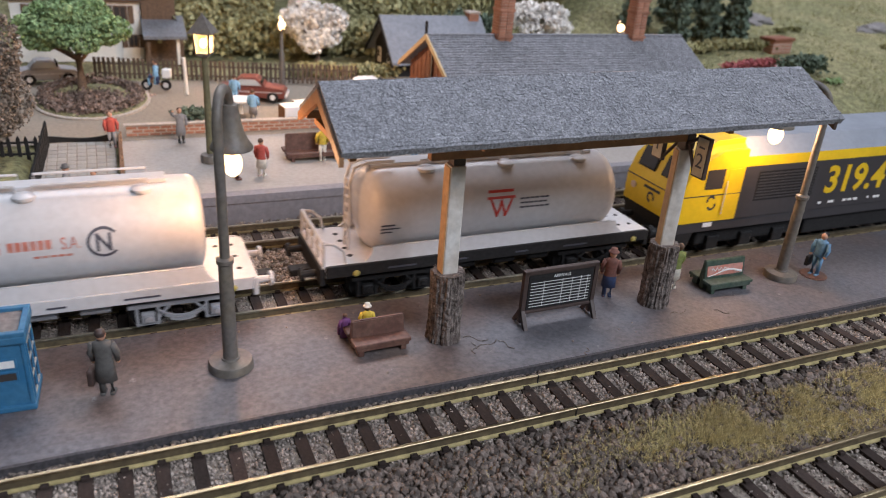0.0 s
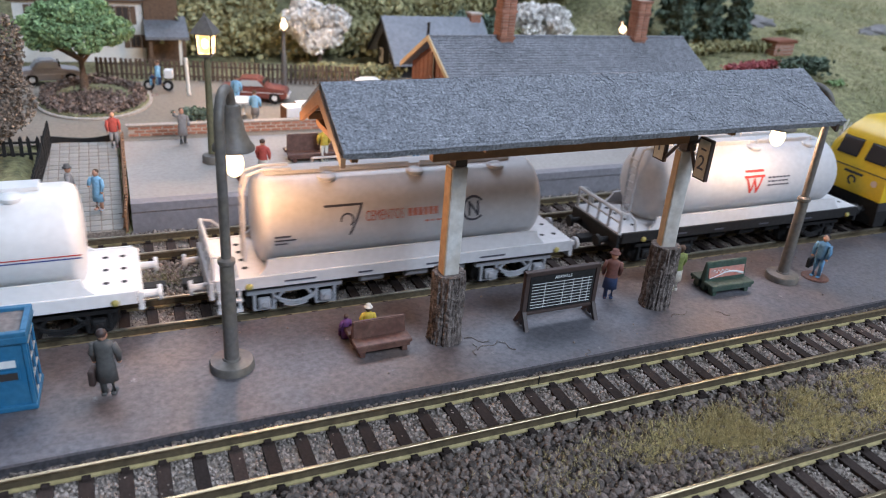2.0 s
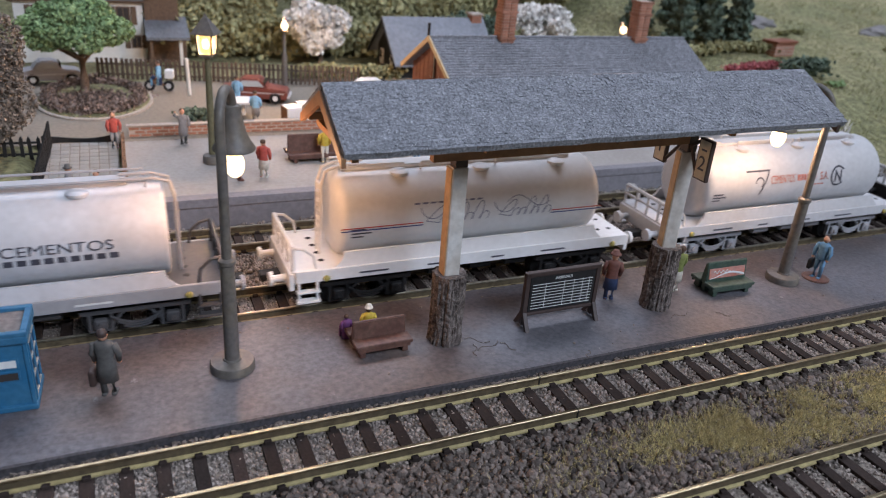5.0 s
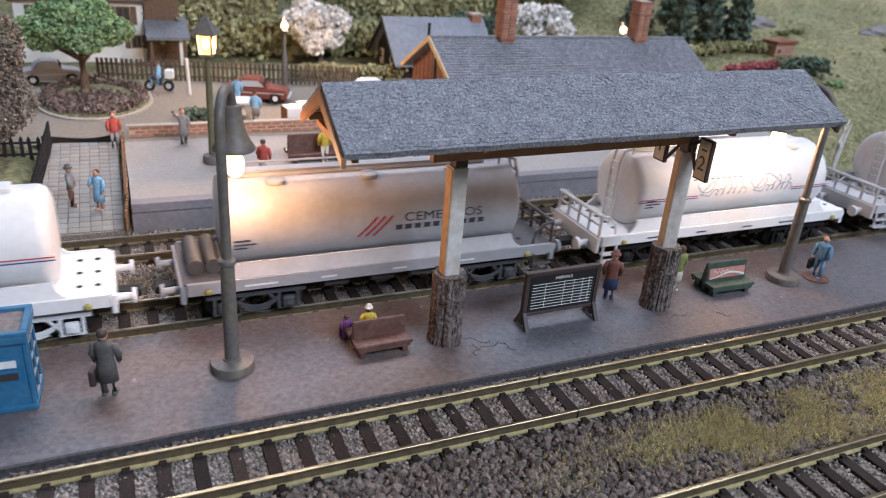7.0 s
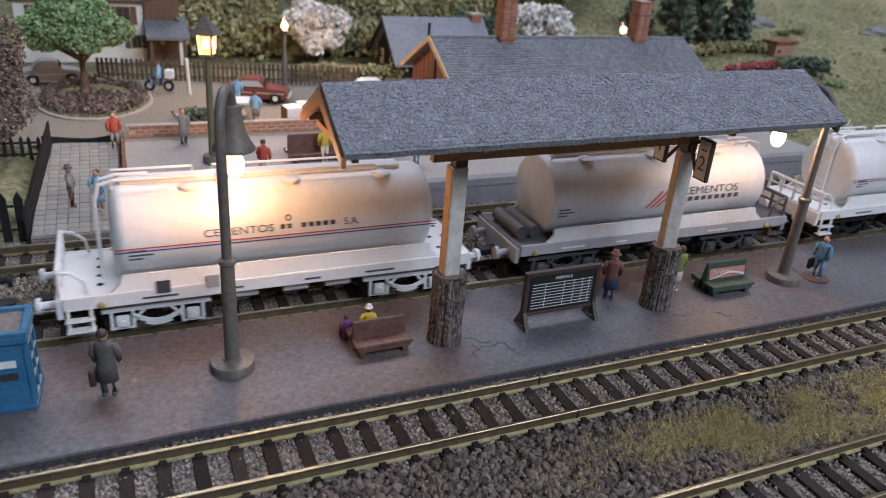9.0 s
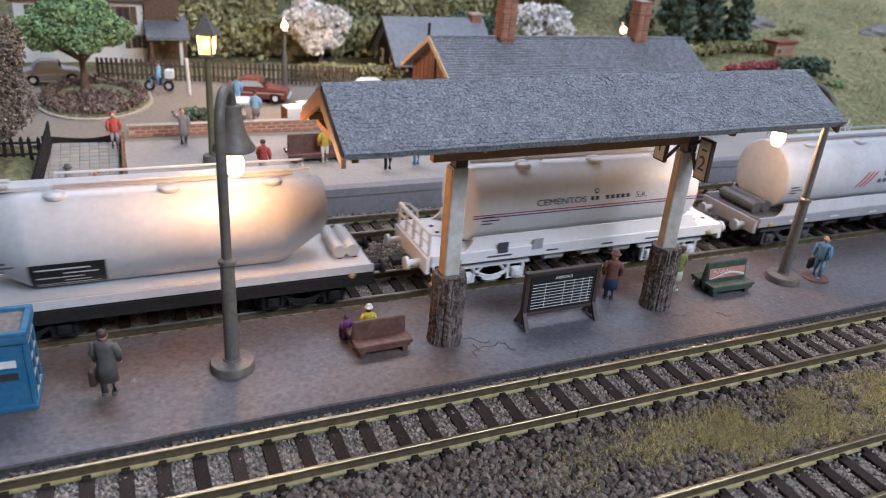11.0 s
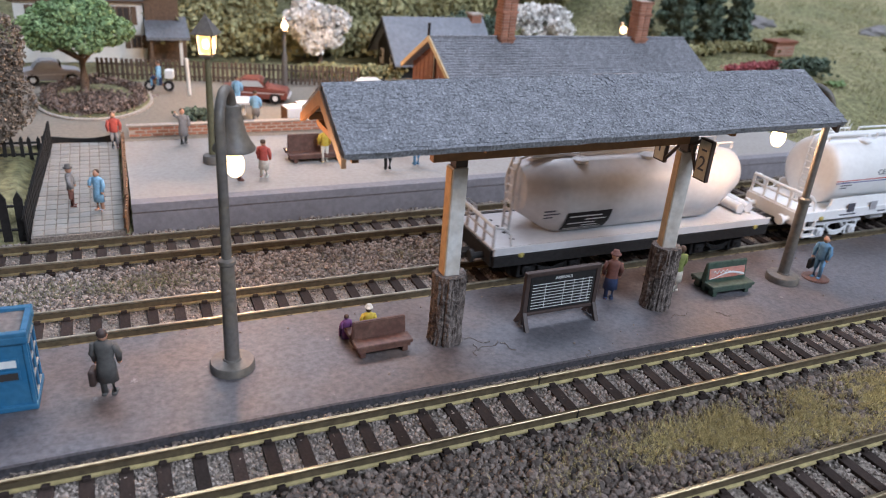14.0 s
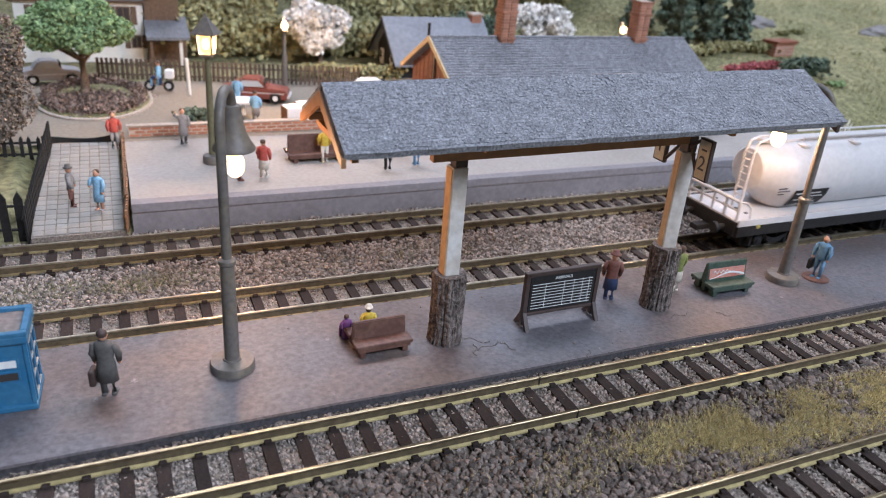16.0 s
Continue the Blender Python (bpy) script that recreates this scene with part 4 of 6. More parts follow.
    for y in (-14.6, -7.2, 0, 7.2, 14.6):
        part("railing_post", tube(bmesh.new(), [(e + g * 0.6, y, 16), (e + g * 0.6, y, 24.0)], 0.62, 6), frame, w)
    for z, r in ((24.0, 0.75), (20.2, 0.5)):
        part("railing_bar", tube(bmesh.new(), [(e + g * 0.6, -14.6, z), (e + g * 0.6, 14.6, z)], r, 6), frame, w)
    for s in (-1, 1):
        side = bmesh.new()
        tube(side, [(e + g * 8, s * 14.6, 16), (e + g * 7.2, s * 14.6, 20.6), (e + g * 4, s * 14.6, 23.4), (e + g * 0.6, s * 14.6, 24.0)], 0.5, 6)
        part("side_railing", side, frame, w)
    for s in ((-1, 1) if bogie is not BLACKP or frame is WHITEP else ()):
        step = bmesh.new()
        for sx in (2.0, 8.0):
            tube(step, [(e + g * sx, s * 16.4, 13), (e + g * sx, s * 16.6, 6.2)], 0.5, 6)
        box(step, min(e + g * 1.2, e + g * 8.8), max(e + g * 1.2, e + g * 8.8), s * 16.6 - 1.4, s * 16.6 + 1.4, 5.6, 6.3, 0.1)
        box(step, min(e + g * 1.2, e + g * 8.8), max(e + g * 1.2, e + g * 8.8), s * 16.6 - 1.2, s * 16.6 + 1.2, 9.0, 9.6, 0.1)
        part("foot_steps", step, frame, w)
    for y in (-9, -3, 3, 9):
        part("deck_hole", C((e + g * 11, y, 16.15), (e + g * 11, y, 16.28), 1.0, 1.0, 10), BLACKP, w)
    o = 62 if not flip else -62
    for y in (-9, 0, 9):
        for d in (4, 9):
            part("deck_hole", C((o - g * d, y, 16.15), (o - g * d, y, 16.28), 0.9, 0.9, 10), BLACKP, w)
    # ladder up the end and over the shoulder
    lx = (tx0 if not flip else tx1)
    lad = bmesh.new()
    for y in (-4.4, 0.2):
        tube(lad, [(lx - g * 3.2, y, 16.2), (lx - g * 3.0, y, 40), (lx - g * 1.5, y, 45.2), (lx + g * 3, y, 46.6), (lx + g * 12, y, 46.6)], 0.55, 6)
    for k in range(8):
        tube(lad, [(lx - g * 3.1, -4.4, 19 + k * 3.1), (lx - g * 3.1, 0.2, 19 + k * 3.1)], 0.42, 5)
    part("ladder", lad, frame if frame is not DARKP else GREYP, w)
    # roof walkway and hatches
    part("walkway", B(tx0 + 4, tx1 - 10, -3.0, 3.4, TZ + TR - 0.3, TZ + TR + 0.9, 0.2), body, w)
    for x in (-28, 2, 32):
        part("hatch", lathe(bmesh.new(), [(2.6, TZ + TR - 1.8), (3.0, TZ + TR - 1.2), (3.0, TZ + TR - 0.6), (2.0, TZ + TR + 0.1)], 18, Matrix.Translation((x * f, -5.6, 0))), body, w, smooth=40)
    bm = bmesh.new()
    for y in (-4.8, 4.8):
        for a, b in top_rail:
            tube(bm, [(a, y, TZ + TR - 0.6), (a, y, TZ + TR + 1.9), (b, y, TZ + TR + 1.9), (b, y, TZ + TR - 0.6)], 0.4, 6)
    part("roof_rail", bm, frame if frame is not DARKP else GREYP, w)
    for k in (-0.45, 0.0, 0.5):
        part("weld_seam", bar_on_tank(tx0 + 50 + 45 * k - 0.12, tx0 + 50 + 45 * k + 0.12, -40, 85, lift=0.05), body, w)
    # small stencilled lines along the sill
    for x0, x1 in ((-44, -34), (-20, -15), (4, 9), (24, 34)):
        part("mark", B(x0, x1, -16.62, -16.52, 13.6, 14.2), INK if frame is not DARKP and frame is not BLACKP else WHITEPR, w)
    words_as_bars(tank, -46.5, -41, -5, 2.5, INK, 1, 0.1)
    words_as_bars(tank, -46.5, -39, -10, 2.2, INK, 1, 0.1)
    words_as_bars(tank, -46.5, -42, -15, 2.2, INK, 1, 0.1)
    return w, tank


def ring(bm, r0, r1, m, a0=0, a1=360, n=32):
    prev = None
    for k in range(n + 1):
        a = radians(a0 + (a1 - a0) * k / n)
        row = (bm.verts.new(m @ Vector((r0 * math.cos(a), r0 * math.sin(a), 0))), bm.verts.new(m @ Vector((r1 * math.cos(a), r1 * math.sin(a), 0))))
        if prev:
            bm.faces.new((prev[0], prev[1], row[1], row[0]))
        prev = row
    return bm


def stroke(bm, m, pts, w):
    for p, q in zip(pts, pts[1:]):
        p, q = Vector((*p, 0)), Vector((*q, 0))
        d = (q - p).normalized()
        s = Vector((-d.y, d.x, 0)) * w / 2
        bm.faces.new([bm.verts.new(m @ v) for v in (p - s - d * w / 2, q - s + d * w / 2, q + s + d * w / 2, p + s - d * w / 2)])
    return bm


def wrap(bm):
    """Lays a flat mark on the tank's round side."""
    bmesh.ops.subdivide_edges(bm, edges=bm.edges[:], cuts=3, use_grid_fill=True)
    for v in bm.verts:
        dz = v.co.z - TZ
        v.co.y = -math.sqrt(max(1.0, (TR + 0.1) ** 2 - dz * dz))
    return bm


w1, t1 = build_wagon("pale grey tank wagon with a red triangular mark", SILVER, SILVER, BLACKP, (DOME, DOME), ((-30, 0), (4, 34)), sill=BLACKP)
bm = bmesh.new()
m = on_tank(-2.8, 9, 0.3)
stroke(bm, m, [(-4.5, 4.5), (4.5, 4.5)], 0.9), stroke(bm, m, [(-5, 2.4), (5, 2.4)], 0.9)
stroke(bm, m, [(-4.2, 2.2), (-1.6, -4), (0, 1.2), (1.6, -4), (4.2, 2.2)], 0.95)
part("emblem", wrap(bm), RED, t1, "red triangular emblem")
for d in (15, 9, 3):
    words_as_bars(t1, 4.5, 16.5 - (d == 9), d, 2.4, INK, 6, 0.15)


def lettering(tank, body, x0, x1, deg, h, material):
    """Printed capitals h high that fill x0 to x1 on the tank's near side."""
    ob = text("lettering", body, h * 1.4, material, tank, Matrix(), depth=0.02)
    xs, ys = [v.co.x / M for v in ob.data.vertices], [v.co.y / M for v in ob.data.vertices]
    fit = Matrix.Diagonal(((x1 - x0) / (max(xs) - min(xs)), h / (max(ys) - min(ys)), 1, 1)) @ Matrix.Translation((-(max(xs) + min(xs)) / 2, -(max(ys) + min(ys)) / 2, 0))
    m = on_tank((x0 + x1) / 2, deg, 0.16)
    for v in ob.data.vertices:
        v.co = (m @ fit @ (v.co / M)) * M


w2, t2 = build_wagon("pale grey tank wagon with red lettering and a ringed mark", SILVER, SILVER, GREYP, (SOFT, SOFT), ((-30, 0), (4, 34)))
lettering(t2, "CEMENTOS", -17.5, -4.5, 12, 3.4, REDFADE)
words_as_bars(t2, -3, 8, 12, 10, REDFADE, 6, 0.22)
lettering(t2, "S.A.", 10, 14.8, 12, 3.4, REDFADE)
words_as_bars(t2, 3, 13, -1, 2.5, REDFADE, 5, 0.2)
bm = ring(bmesh.new(), 3.6, 4.4, on_tank(20.7, 9, 0.35), 40, 320)
stroke(bm, on_tank(20.7, 9, 0.35), [(-1.6, -2.2), (-1.6, 2.2), (1.6, -2.2), (1.6, 2.2)], 0.8)
part("emblem", wrap(bm), INK, t2, "dark ringed emblem")
bm = stroke(bmesh.new(), on_tank(-24, 9, 0.35), [(-6.5, 4.6), (5.5, 4.6), (1.5, -5.0)], 0.7)
ring(bm, 1.7, 2.3, on_tank(-23.5, 9, 0.35), -60, 190)
part("emblem", wrap(bm), INK, t2, "dark angular emblem")

w3, t3 = build_wagon("white tank wagon with blue flourish and red and blue line", WHITEP, WHITEP, BLACKP, (SOFT, SOFT), ((-49, -26), (-20, 8)))


def script_wave(tank, x0, x1, deg, loops, material, w=0.26):
    """Handwriting that cannot be lettered here: a tall swash and a run of slanting loops."""
    pts = []
    for k in range(31):
        a = 2 * math.pi * k / 30
        pts.append((x0 + 3.2 - 4.0 * math.cos(a * 0.9) + 0.4 * k / 10, deg + 11 + 9 * math.sin(a * 1.25 + 2.6) - 5 * k / 30))
    pts.append((x0 + 5.0, deg - 5))
    xa = x0 + 6.0
    for k in range(loops * 16 + 1):
        u = k / (loops * 16)
        a = 2 * math.pi * loops * u
        tall = 2.4 if int(u * loops) in (2, loops - 2) else 1.0
        z = (1 - math.cos(a)) * 0.5 * tall
        pts.append((xa + (x1 - xa) * u - 0.75 * math.sin(a) + 1.1 * z, deg - 5 + 10 * z))
    bm = bmesh.new()
    for (xa, da), (xb, db) in zip(pts, pts[1:]):
        pa, pb = [Vector((x, -(TR + 0.12) * math.cos(radians(d)), TZ + (TR + 0.12) * math.sin(radians(d)))) for x, d in ((xa, da), (xb, db))]
        d = (pb - pa).normalized()
        n = Vector((0, -math.cos(radians(da)), math.sin(radians(da))))
        up = n.cross(d).normalized() * w / 2
        bm.faces.new([bm.verts.new(v) for v in (pa - up - d * 0.05, pb - up + d * 0.05, pb + up + d * 0.05, pa + up - d * 0.05)])
    part("flourish", bm, material, tank, "blue-grey flourish")


SCRIPT = mat("faded_blue_print", (0.20, 0.21, 0.30), 0.5, 0.15, 900, 0)
script_wave(t3, -22, 1.5, 0.5, 6, SCRIPT)
script_wave(t3, 5, 26, 0.5, 6, SCRIPT)
bm = bmesh.new()
for k in range(40):
    u0, u1 = k / 40, (k + 1) / 40
    p, q = [Vector((9 + 17 * u, -(TR + 0.12) * math.cos(radians(dg)), TZ + (TR + 0.12) * math.sin(radians(dg)))) for u, dg in ((u0, 14 + 8 * math.sin(u0 * 6.0)), (u1, 14 + 8 * math.sin(u1 * 6.0)))]
    bm.faces.new([bm.verts.new(v) for v in (p, q, q + Vector((0, 0.02, 0.26)), p + Vector((0, 0.02, 0.26)))])
part("swash", bm, SCRIPT, t3)
words_as_bars(t3, -25, 0.5, 22, 2.2, SCRIPT, 9, 0.3)
for x0, x1 in ((-50, -22), (27, 48)):
    part("red_line", bar_on_tank(x0, x1, -3.2, -1.8), RED, t3)
    part("blue_line", bar_on_tank(x0, x1, -6.8, -5.2), BLUEPR, t3)

w4, t4 = build_wagon("grey flat-ended tank wagon with dark frame and red mark", PALETANK, DARKP, DARKP, (FLAT, FLAT), ((-46, 46),), True, sill=GREYP)
lettering(t4, "CEMENTOS", 8, 36, 7, 2.9, INK)
words_as_bars(t4, 5, 38, -6, 7, INK, 10, 0.3)
bm = bmesh.new()
for k in range(3):
    stroke(bm, on_tank(-4 + 2.6 * k, -3, 0.35), [(-3.5, -2.8), (2.5, 3.2)], 0.8)
part("emblem", wrap(bm), RED, t4, "red dashed emblem")

for o in w4.children:
    if o.name.startswith("saddle_plate"):
        o.data.materials[0] = PALETANK
for x in (-57.5, -52.2):
    part("air_reservoir", C((x, -10, 18.6), (x, 10, 18.6), 2.5, 2.5, 18), DARKP, w4, "lying dark air reservoir", smooth=40)
w5, t5 = build_wagon("bright white tank wagon with a red and blue line", WHITEP, WHITEP, WHITEP, (SOFT, SOFT), ((-49, -26), (-20, 30)))
lettering(t5, "CEMENTOS", -25.5, -5.0, 9, 2.2, INK)
words_as_bars(t5, -3.0, 1.0, 9, 5.5, INK, 2, 0.3)
words_as_bars(t5, 3.4, 14.8, 9, 5.5, INK, 5, 0.3)
part("emblem", ring(bmesh.new(), 0.6, 1.0, on_tank(-0.5, 19, 0.16)), INK, t5)
lettering(t5, "S.A.", 17.0, 21.8, 9, 2.2, INK)
part("red_line", bar_on_tank(-50, 48.5, -2.4, -0.9), RED, t5)
part("blue_line", bar_on_tank(-50, 48.5, -6.2, -4.6), BLUEPR, t5)
for x in (-38, -24):
    part("plate", B(x - 2, x + 2, -16.75, -16.55, 15.0, 19.0), INK if x < -30 else GREYP, w5)

w6, t6 = build_wagon("pale grey cone-ended tank wagon with a dark plate", SILVER, SILVER, BLACKP, (CONE, CONE), ((-28, 44),), False, False, BLACKP)
for s in (-1, 1):
    part("black_sill", B(-66, 62, s * 16.2 - 0.9, s * 16.2 + 0.9, 9.4, 13.6, 0.2), BLACKP, w6)
    part("deck_edge", B(-66.2, 62.2, s * 16.8 - 0.35, s * 16.8 + 0.35, 14.0, 16.9, 0.15), SILVER, w6)
for x in (53.0, 57.5):
    part("air_reservoir", C((x, -9, 18.4), (x, 9, 18.4), 2.2, 2.2, 18), SILVER, w6, "lying pale air reservoir", smooth=40)
pl = part("plate", bar_on_tank(-36.5, -17, -48, -10, TR, 0.25), BLACKP, t6, "dark plate with pale lines of print")
for k in range(5):
    part("print_line", bar_on_tank(-35 + 7 * (k % 2), -19 - 2 * (k % 3), -44 + 6.5 * k, -42 + 6.5 * k, TR, 0.33), WHITEPR, pl)


def build_loco():
    l = thing("diesel_locomotive", 0, 0, 0, 0, "diesel locomotive with yellow cabs, charcoal sides and blue-grey roof", "locomotive")
    L, hw = 210, 16.8
    # body sections: lower side, yellow band, roof
    for name, z0, z1, in0, in1, material in (("body_side", 17.0, 39.0, 0, 0, CHAR), ("yellow_band", 39.0, 43.0, 0, 0.5, YELLOW), ("roof", 43.0, 49.5, 0.5, 5.5, ROOFGREY)):
        bm = bmesh.new()
        prism(bm, [(-hw + in0, z0), (hw - in0, z0), (hw - in1, z1), (-hw + in1, z1)], 30.0, L - 30.0, "x")
        part(name, bm, material, l)
    for e in (0, 1):
        def X(v):
            return v if not e else L - v
        cabs = bmesh.new()
        out = [(0, 17.0), (0, 28.0), (5.5, 43.0), (8, 45.2), (16, 49.3), (30, 49.8), (30, 17.0)]
        prism(cabs, [(X(a), b) for a, b in out], -hw, hw, "y")
        bmesh.ops.bevel(cabs, geom=[ed for ed in cabs.edges if abs(ed.verts[0].co.y - ed.verts[1].co.y) < 0.1 and min(v.co.z for v in ed.verts) > 40], offset=3.5, segments=3, affect="EDGES")
        cab = part("cab", cabs, YELLOW, l, "yellow driver's cab", smooth=30)
        for s in (-1, 1):
            fr = bmesh.new()
            m = Matrix.Translation((X(2.9), s * 7.4, 36.6)) @ Matrix.Rotation((1 if not e else -1) * math.atan2(5.5, 15), 4, "Y")
            box(fr, -0.35, 0.35, -5.4, 5.4, -4.3, 4.3, 0.25, m)
            wn = part("windscreen", fr, BLACKP, cab)
            part("pane", box(bmesh.new(), -0.5, 0.5, -4.7, 4.7, -3.6, 3.6, 0.1, m), GLASSD, wn)
            part("headlight", C((X(-0.4), s * 11.5, 24.2), (X(0.6), s * 11.5, 24.2), 1.5, 1.5, 14), HEADL, cab, "small pale headlight")
            part("side_window", B(min(X(11.0), X(20)), max(X(11.0), X(20)), s * hw - 0.12, s * hw + 0.12, 30.8, 38.8), GLASSD, cab)
            part("cab_door", B(min(X(22), X(28.5)), max(X(22), X(28.5)), s * hw - 0.1, s * hw + 0.1, 18.0, 38.5), YELLOW, cab)
            part("handrail", tube(bmesh.new(), [(X(21.5), s * (hw + 0.7), 20), (X(21.5), s * (hw + 0.7), 34)], 0.25, 5), SILVER, cab)
            bm = ring(bmesh.new(), 1.2, 2.2, Matrix.Translation((X(15.5), s * (hw + 0.1), 26)) @ Matrix.Rotation(radians(90), 4, "X"), 20, 200, 14)
            ring(bm, 1.2, 2.2, Matrix.Translation((X(16.3), s * (hw + 0.1), 24)) @ Matrix.Rotation(radians(90), 4, "X"), 200, 380, 14)
            part("emblem", bm, CHAR, cab, "dark curled emblem")
            bf = part("buffer", C((X(0), s * 9.8, 11.8), (X(-5), s * 9.8, 11.8), 1.4, 1.4, 12), BLACKP, l)
            part("buffer_head", C((X(-4.8), s * 9.8, 11.8), (X(-6), s * 9.8, 11.8), 2.8, 2.6, 16), BLACKP, bf)
        part("front_number", B(min(X(-0.1), X(0.1)), max(X(-0.1), X(0.1)), -5, 5, 25.4, 26.6), CHAR, cab)
        part("front_emblem", ring(bmesh.new(), 1.3, 2.3, Matrix.Translation((X(-0.12), 0, 22.5)) @ Matrix.Rotation(radians(90), 4, "Y"), 0, 300, 20), CHAR, cab)
        part("waist_line", B(min(X(-0.1), X(30)), max(X(-0.1), X(30)), -hw - 0.1, hw + 0.1, 28.0, 28.4), CHAR, cab)
        part("nose_apron", prism(bmesh.new(), [(X(0.3), 17), (X(1.8), 5), (X(8), 5), (X(12), 17)], -hw + 0.6, hw - 0.6, "y"), BLACKP, l)
        part("coupling", B(min(X(-7), X(2)), max(X(-7), X(2)), -2.2, 2.2, 7, 9.5, 0.3), BLACKP, l)
    part("solebar", B(1, L - 1, -hw + 0.4, hw - 0.4, 12.5, 17.0, 0.3), CHAR, l)
    part("fuel_tank", B(75, 135, -14, 14, 4.0, 12.5, 1.0), BLACKP, l)
    for bx in (42, L - 42):
        bg = part("bogie", B(bx - 26, bx + 26, -12.8, 12.8, 4.6, 11.5, 1.0), BLACKP, l)
        for ax in (-18, 0, 18):
            for s in (-1, 1):
                part("axle_box", B(bx + ax - 3, bx + ax + 3, s * 13.6 - 1, s * 13.6 + 1, 3, 9, 0.5), BLACKP, bg)
                part("wheel", C((bx + ax, s * 7.3, 6.0), (bx + ax, s * 9.9, 6.0), 6.3, 5.8, 24), BLACKP, bg)
    for s in (-1, 1):
        for a, b in ((38, 70), (128, 160)):
            gr = part("grille", B(a, b, s * hw - 0.15, s * hw + 0.15, 24, 36.5), BLACKP, l)
            for k in range(9):
                part("louvre", B(a + 0.5, b - 0.5, s * hw - 0.3, s * hw + 0.3, 24.7 + 1.3 * k, 25.3 + 1.3 * k), CHAR, gr)
    text("class_number", "319.4", 16.5, YELLOW, l, mm(95, -hw - 0.12, 29.4, 90, 0, 0), "large yellow class number", 0.05, 0.42)
    for a, b in ((76, 78), (82, 85.5), (91, 93), (94, 96.5), (97.5, 100), (106, 107), (110, 114)):
        part("stencil", B(a, b, -hw - 0.1, -hw + 0.1, 19.2, 20.3), WHITEPR, l)
    part("builder_plate", B(14.5, 19, -hw + 0.1, -hw + 0.5, 14.6, 16.4), WHITEPR, l, "small white plate")
    return l


HEADL = mat("pale_lens", (0.75, 0.55, 0.40), 0.2, 0.05, 300, 0)
loco = build_loco()

# ---- far platform and village ----
far = tagged(part("far_platform", B(0.5, 376, 295.5, 386, -4.1, FZ), FARPLAT), "pale concrete station platform with figurines", "platform", kind="structure")
tagged(part("far_platform_side", B(0.3, 376.2, 294.9, 295.5, -4.0, 5.8), FARSIDE), "grey concrete platform face", "platform face", kind="structure")
tagged(part("far_platform_coping", B(0.3, 376.2, 294.2, 300.0, 5.9, FZ + 0.15, 0.2), FARSIDE), "worn grey coping along the platform edge", "coping", kind="structure")
bm = bmesh.new()
prism(bm, [(290.5, 0.4), (378, FZ + 0.2), (378, -4), (290.5, -4)], -35.4, -2.6, "x")
ramp = tagged(part("paved_ramp", bm, SAND), "paved footpath ramp of pale stone tiles", "footpath", kind="structure")
# village road, laid over the rising ground
roadv, roadf = [], []
for j in range(24):
    for i in range(46):
        x, y = -130 + i * 10, 378.5 + j * 5.6
        roadv.append((x, y, FZ + 0.25))
for j in range(23):
    for i in range(45):
        a = j * 46 + i
        roadf.append((a, a + 1, a + 47, a + 46))
tagged(mesh_of("road", roadv, roadf, ROADM), "pale dusty village road and yard", "road", kind="structure")


def build_wall():
    w = tagged(new("brick_wall"), "low brick wall with pale coping behind the platform", "wall", kind="structure")
    part("wall_core", B(3, 160, 386.2, 388.8, FZ, FZ + 5.3), MORTAR, w)
    first = None
    for j in range(3):
        for i in range(29):
            x = 3 + i * 5.4 + (2.7 if j % 2 else 0)
            if first is None:
                first = part("brick", B(-2.3, 2.3, -1.6, 1.6, 0, 1.15, 0.0), BRICK, w)
                ob = first
            else:
                ob = new("brick", first.data)
                ob.parent = w
            ob.location = ((x + 2.5) * M, 387.5 * M, (FZ + 0.2 + j * 1.72) * M)
    part("coping", B(2, 162, 385.4, 389.6, FZ + 5.3, FZ + 5.9, 0.2), MORTAR, w)


def build_picket_fence(name, p, q, h, pitch, material, label, tip=True, width=1.5):
    f = thing(name, p[0], p[1], p[2], 0, label, "fence", "fences")
    d = Vector((q[0] - p[0], q[1] - p[1], q[2] - p[2]))
    n = max(2, int(d.length / pitch))
    ang = math.degrees(math.atan2(d.y, d.x))
    bm = bmesh.new()
    w = width / 2
    prism(bm, [(-w, 0), (w, 0), (w, h * 0.86), (0, h) if tip else (w, h), (-w, h * 0.86) if tip else (-w, h)], -0.4, 0.4, "y")
    first = part("picket", bm, material, f)
    for k in range(n + 1):
        ob = first
        if k:
            ob = new("picket", first.data)
            ob.parent = f
        o = d * (k / n)
        ob.matrix_local = pose(o.x * M, o.y * M, (o.z + rng.uniform(-0.2, 0.2)) * M, 0, rng.uniform(-2, 2), ang)
    for z in (h * 0.22, h * 0.7):
        bm = bmesh.new()
        e = Vector((-math.sin(radians(ang)), math.cos(radians(ang)), 0)) * 0.8
        tube(bm, [e + Vector((0, 0, z)), d + e + Vector((0, 0, z))], 0.6, 5)
        part("fence_rail", bm, material, f)
    return f


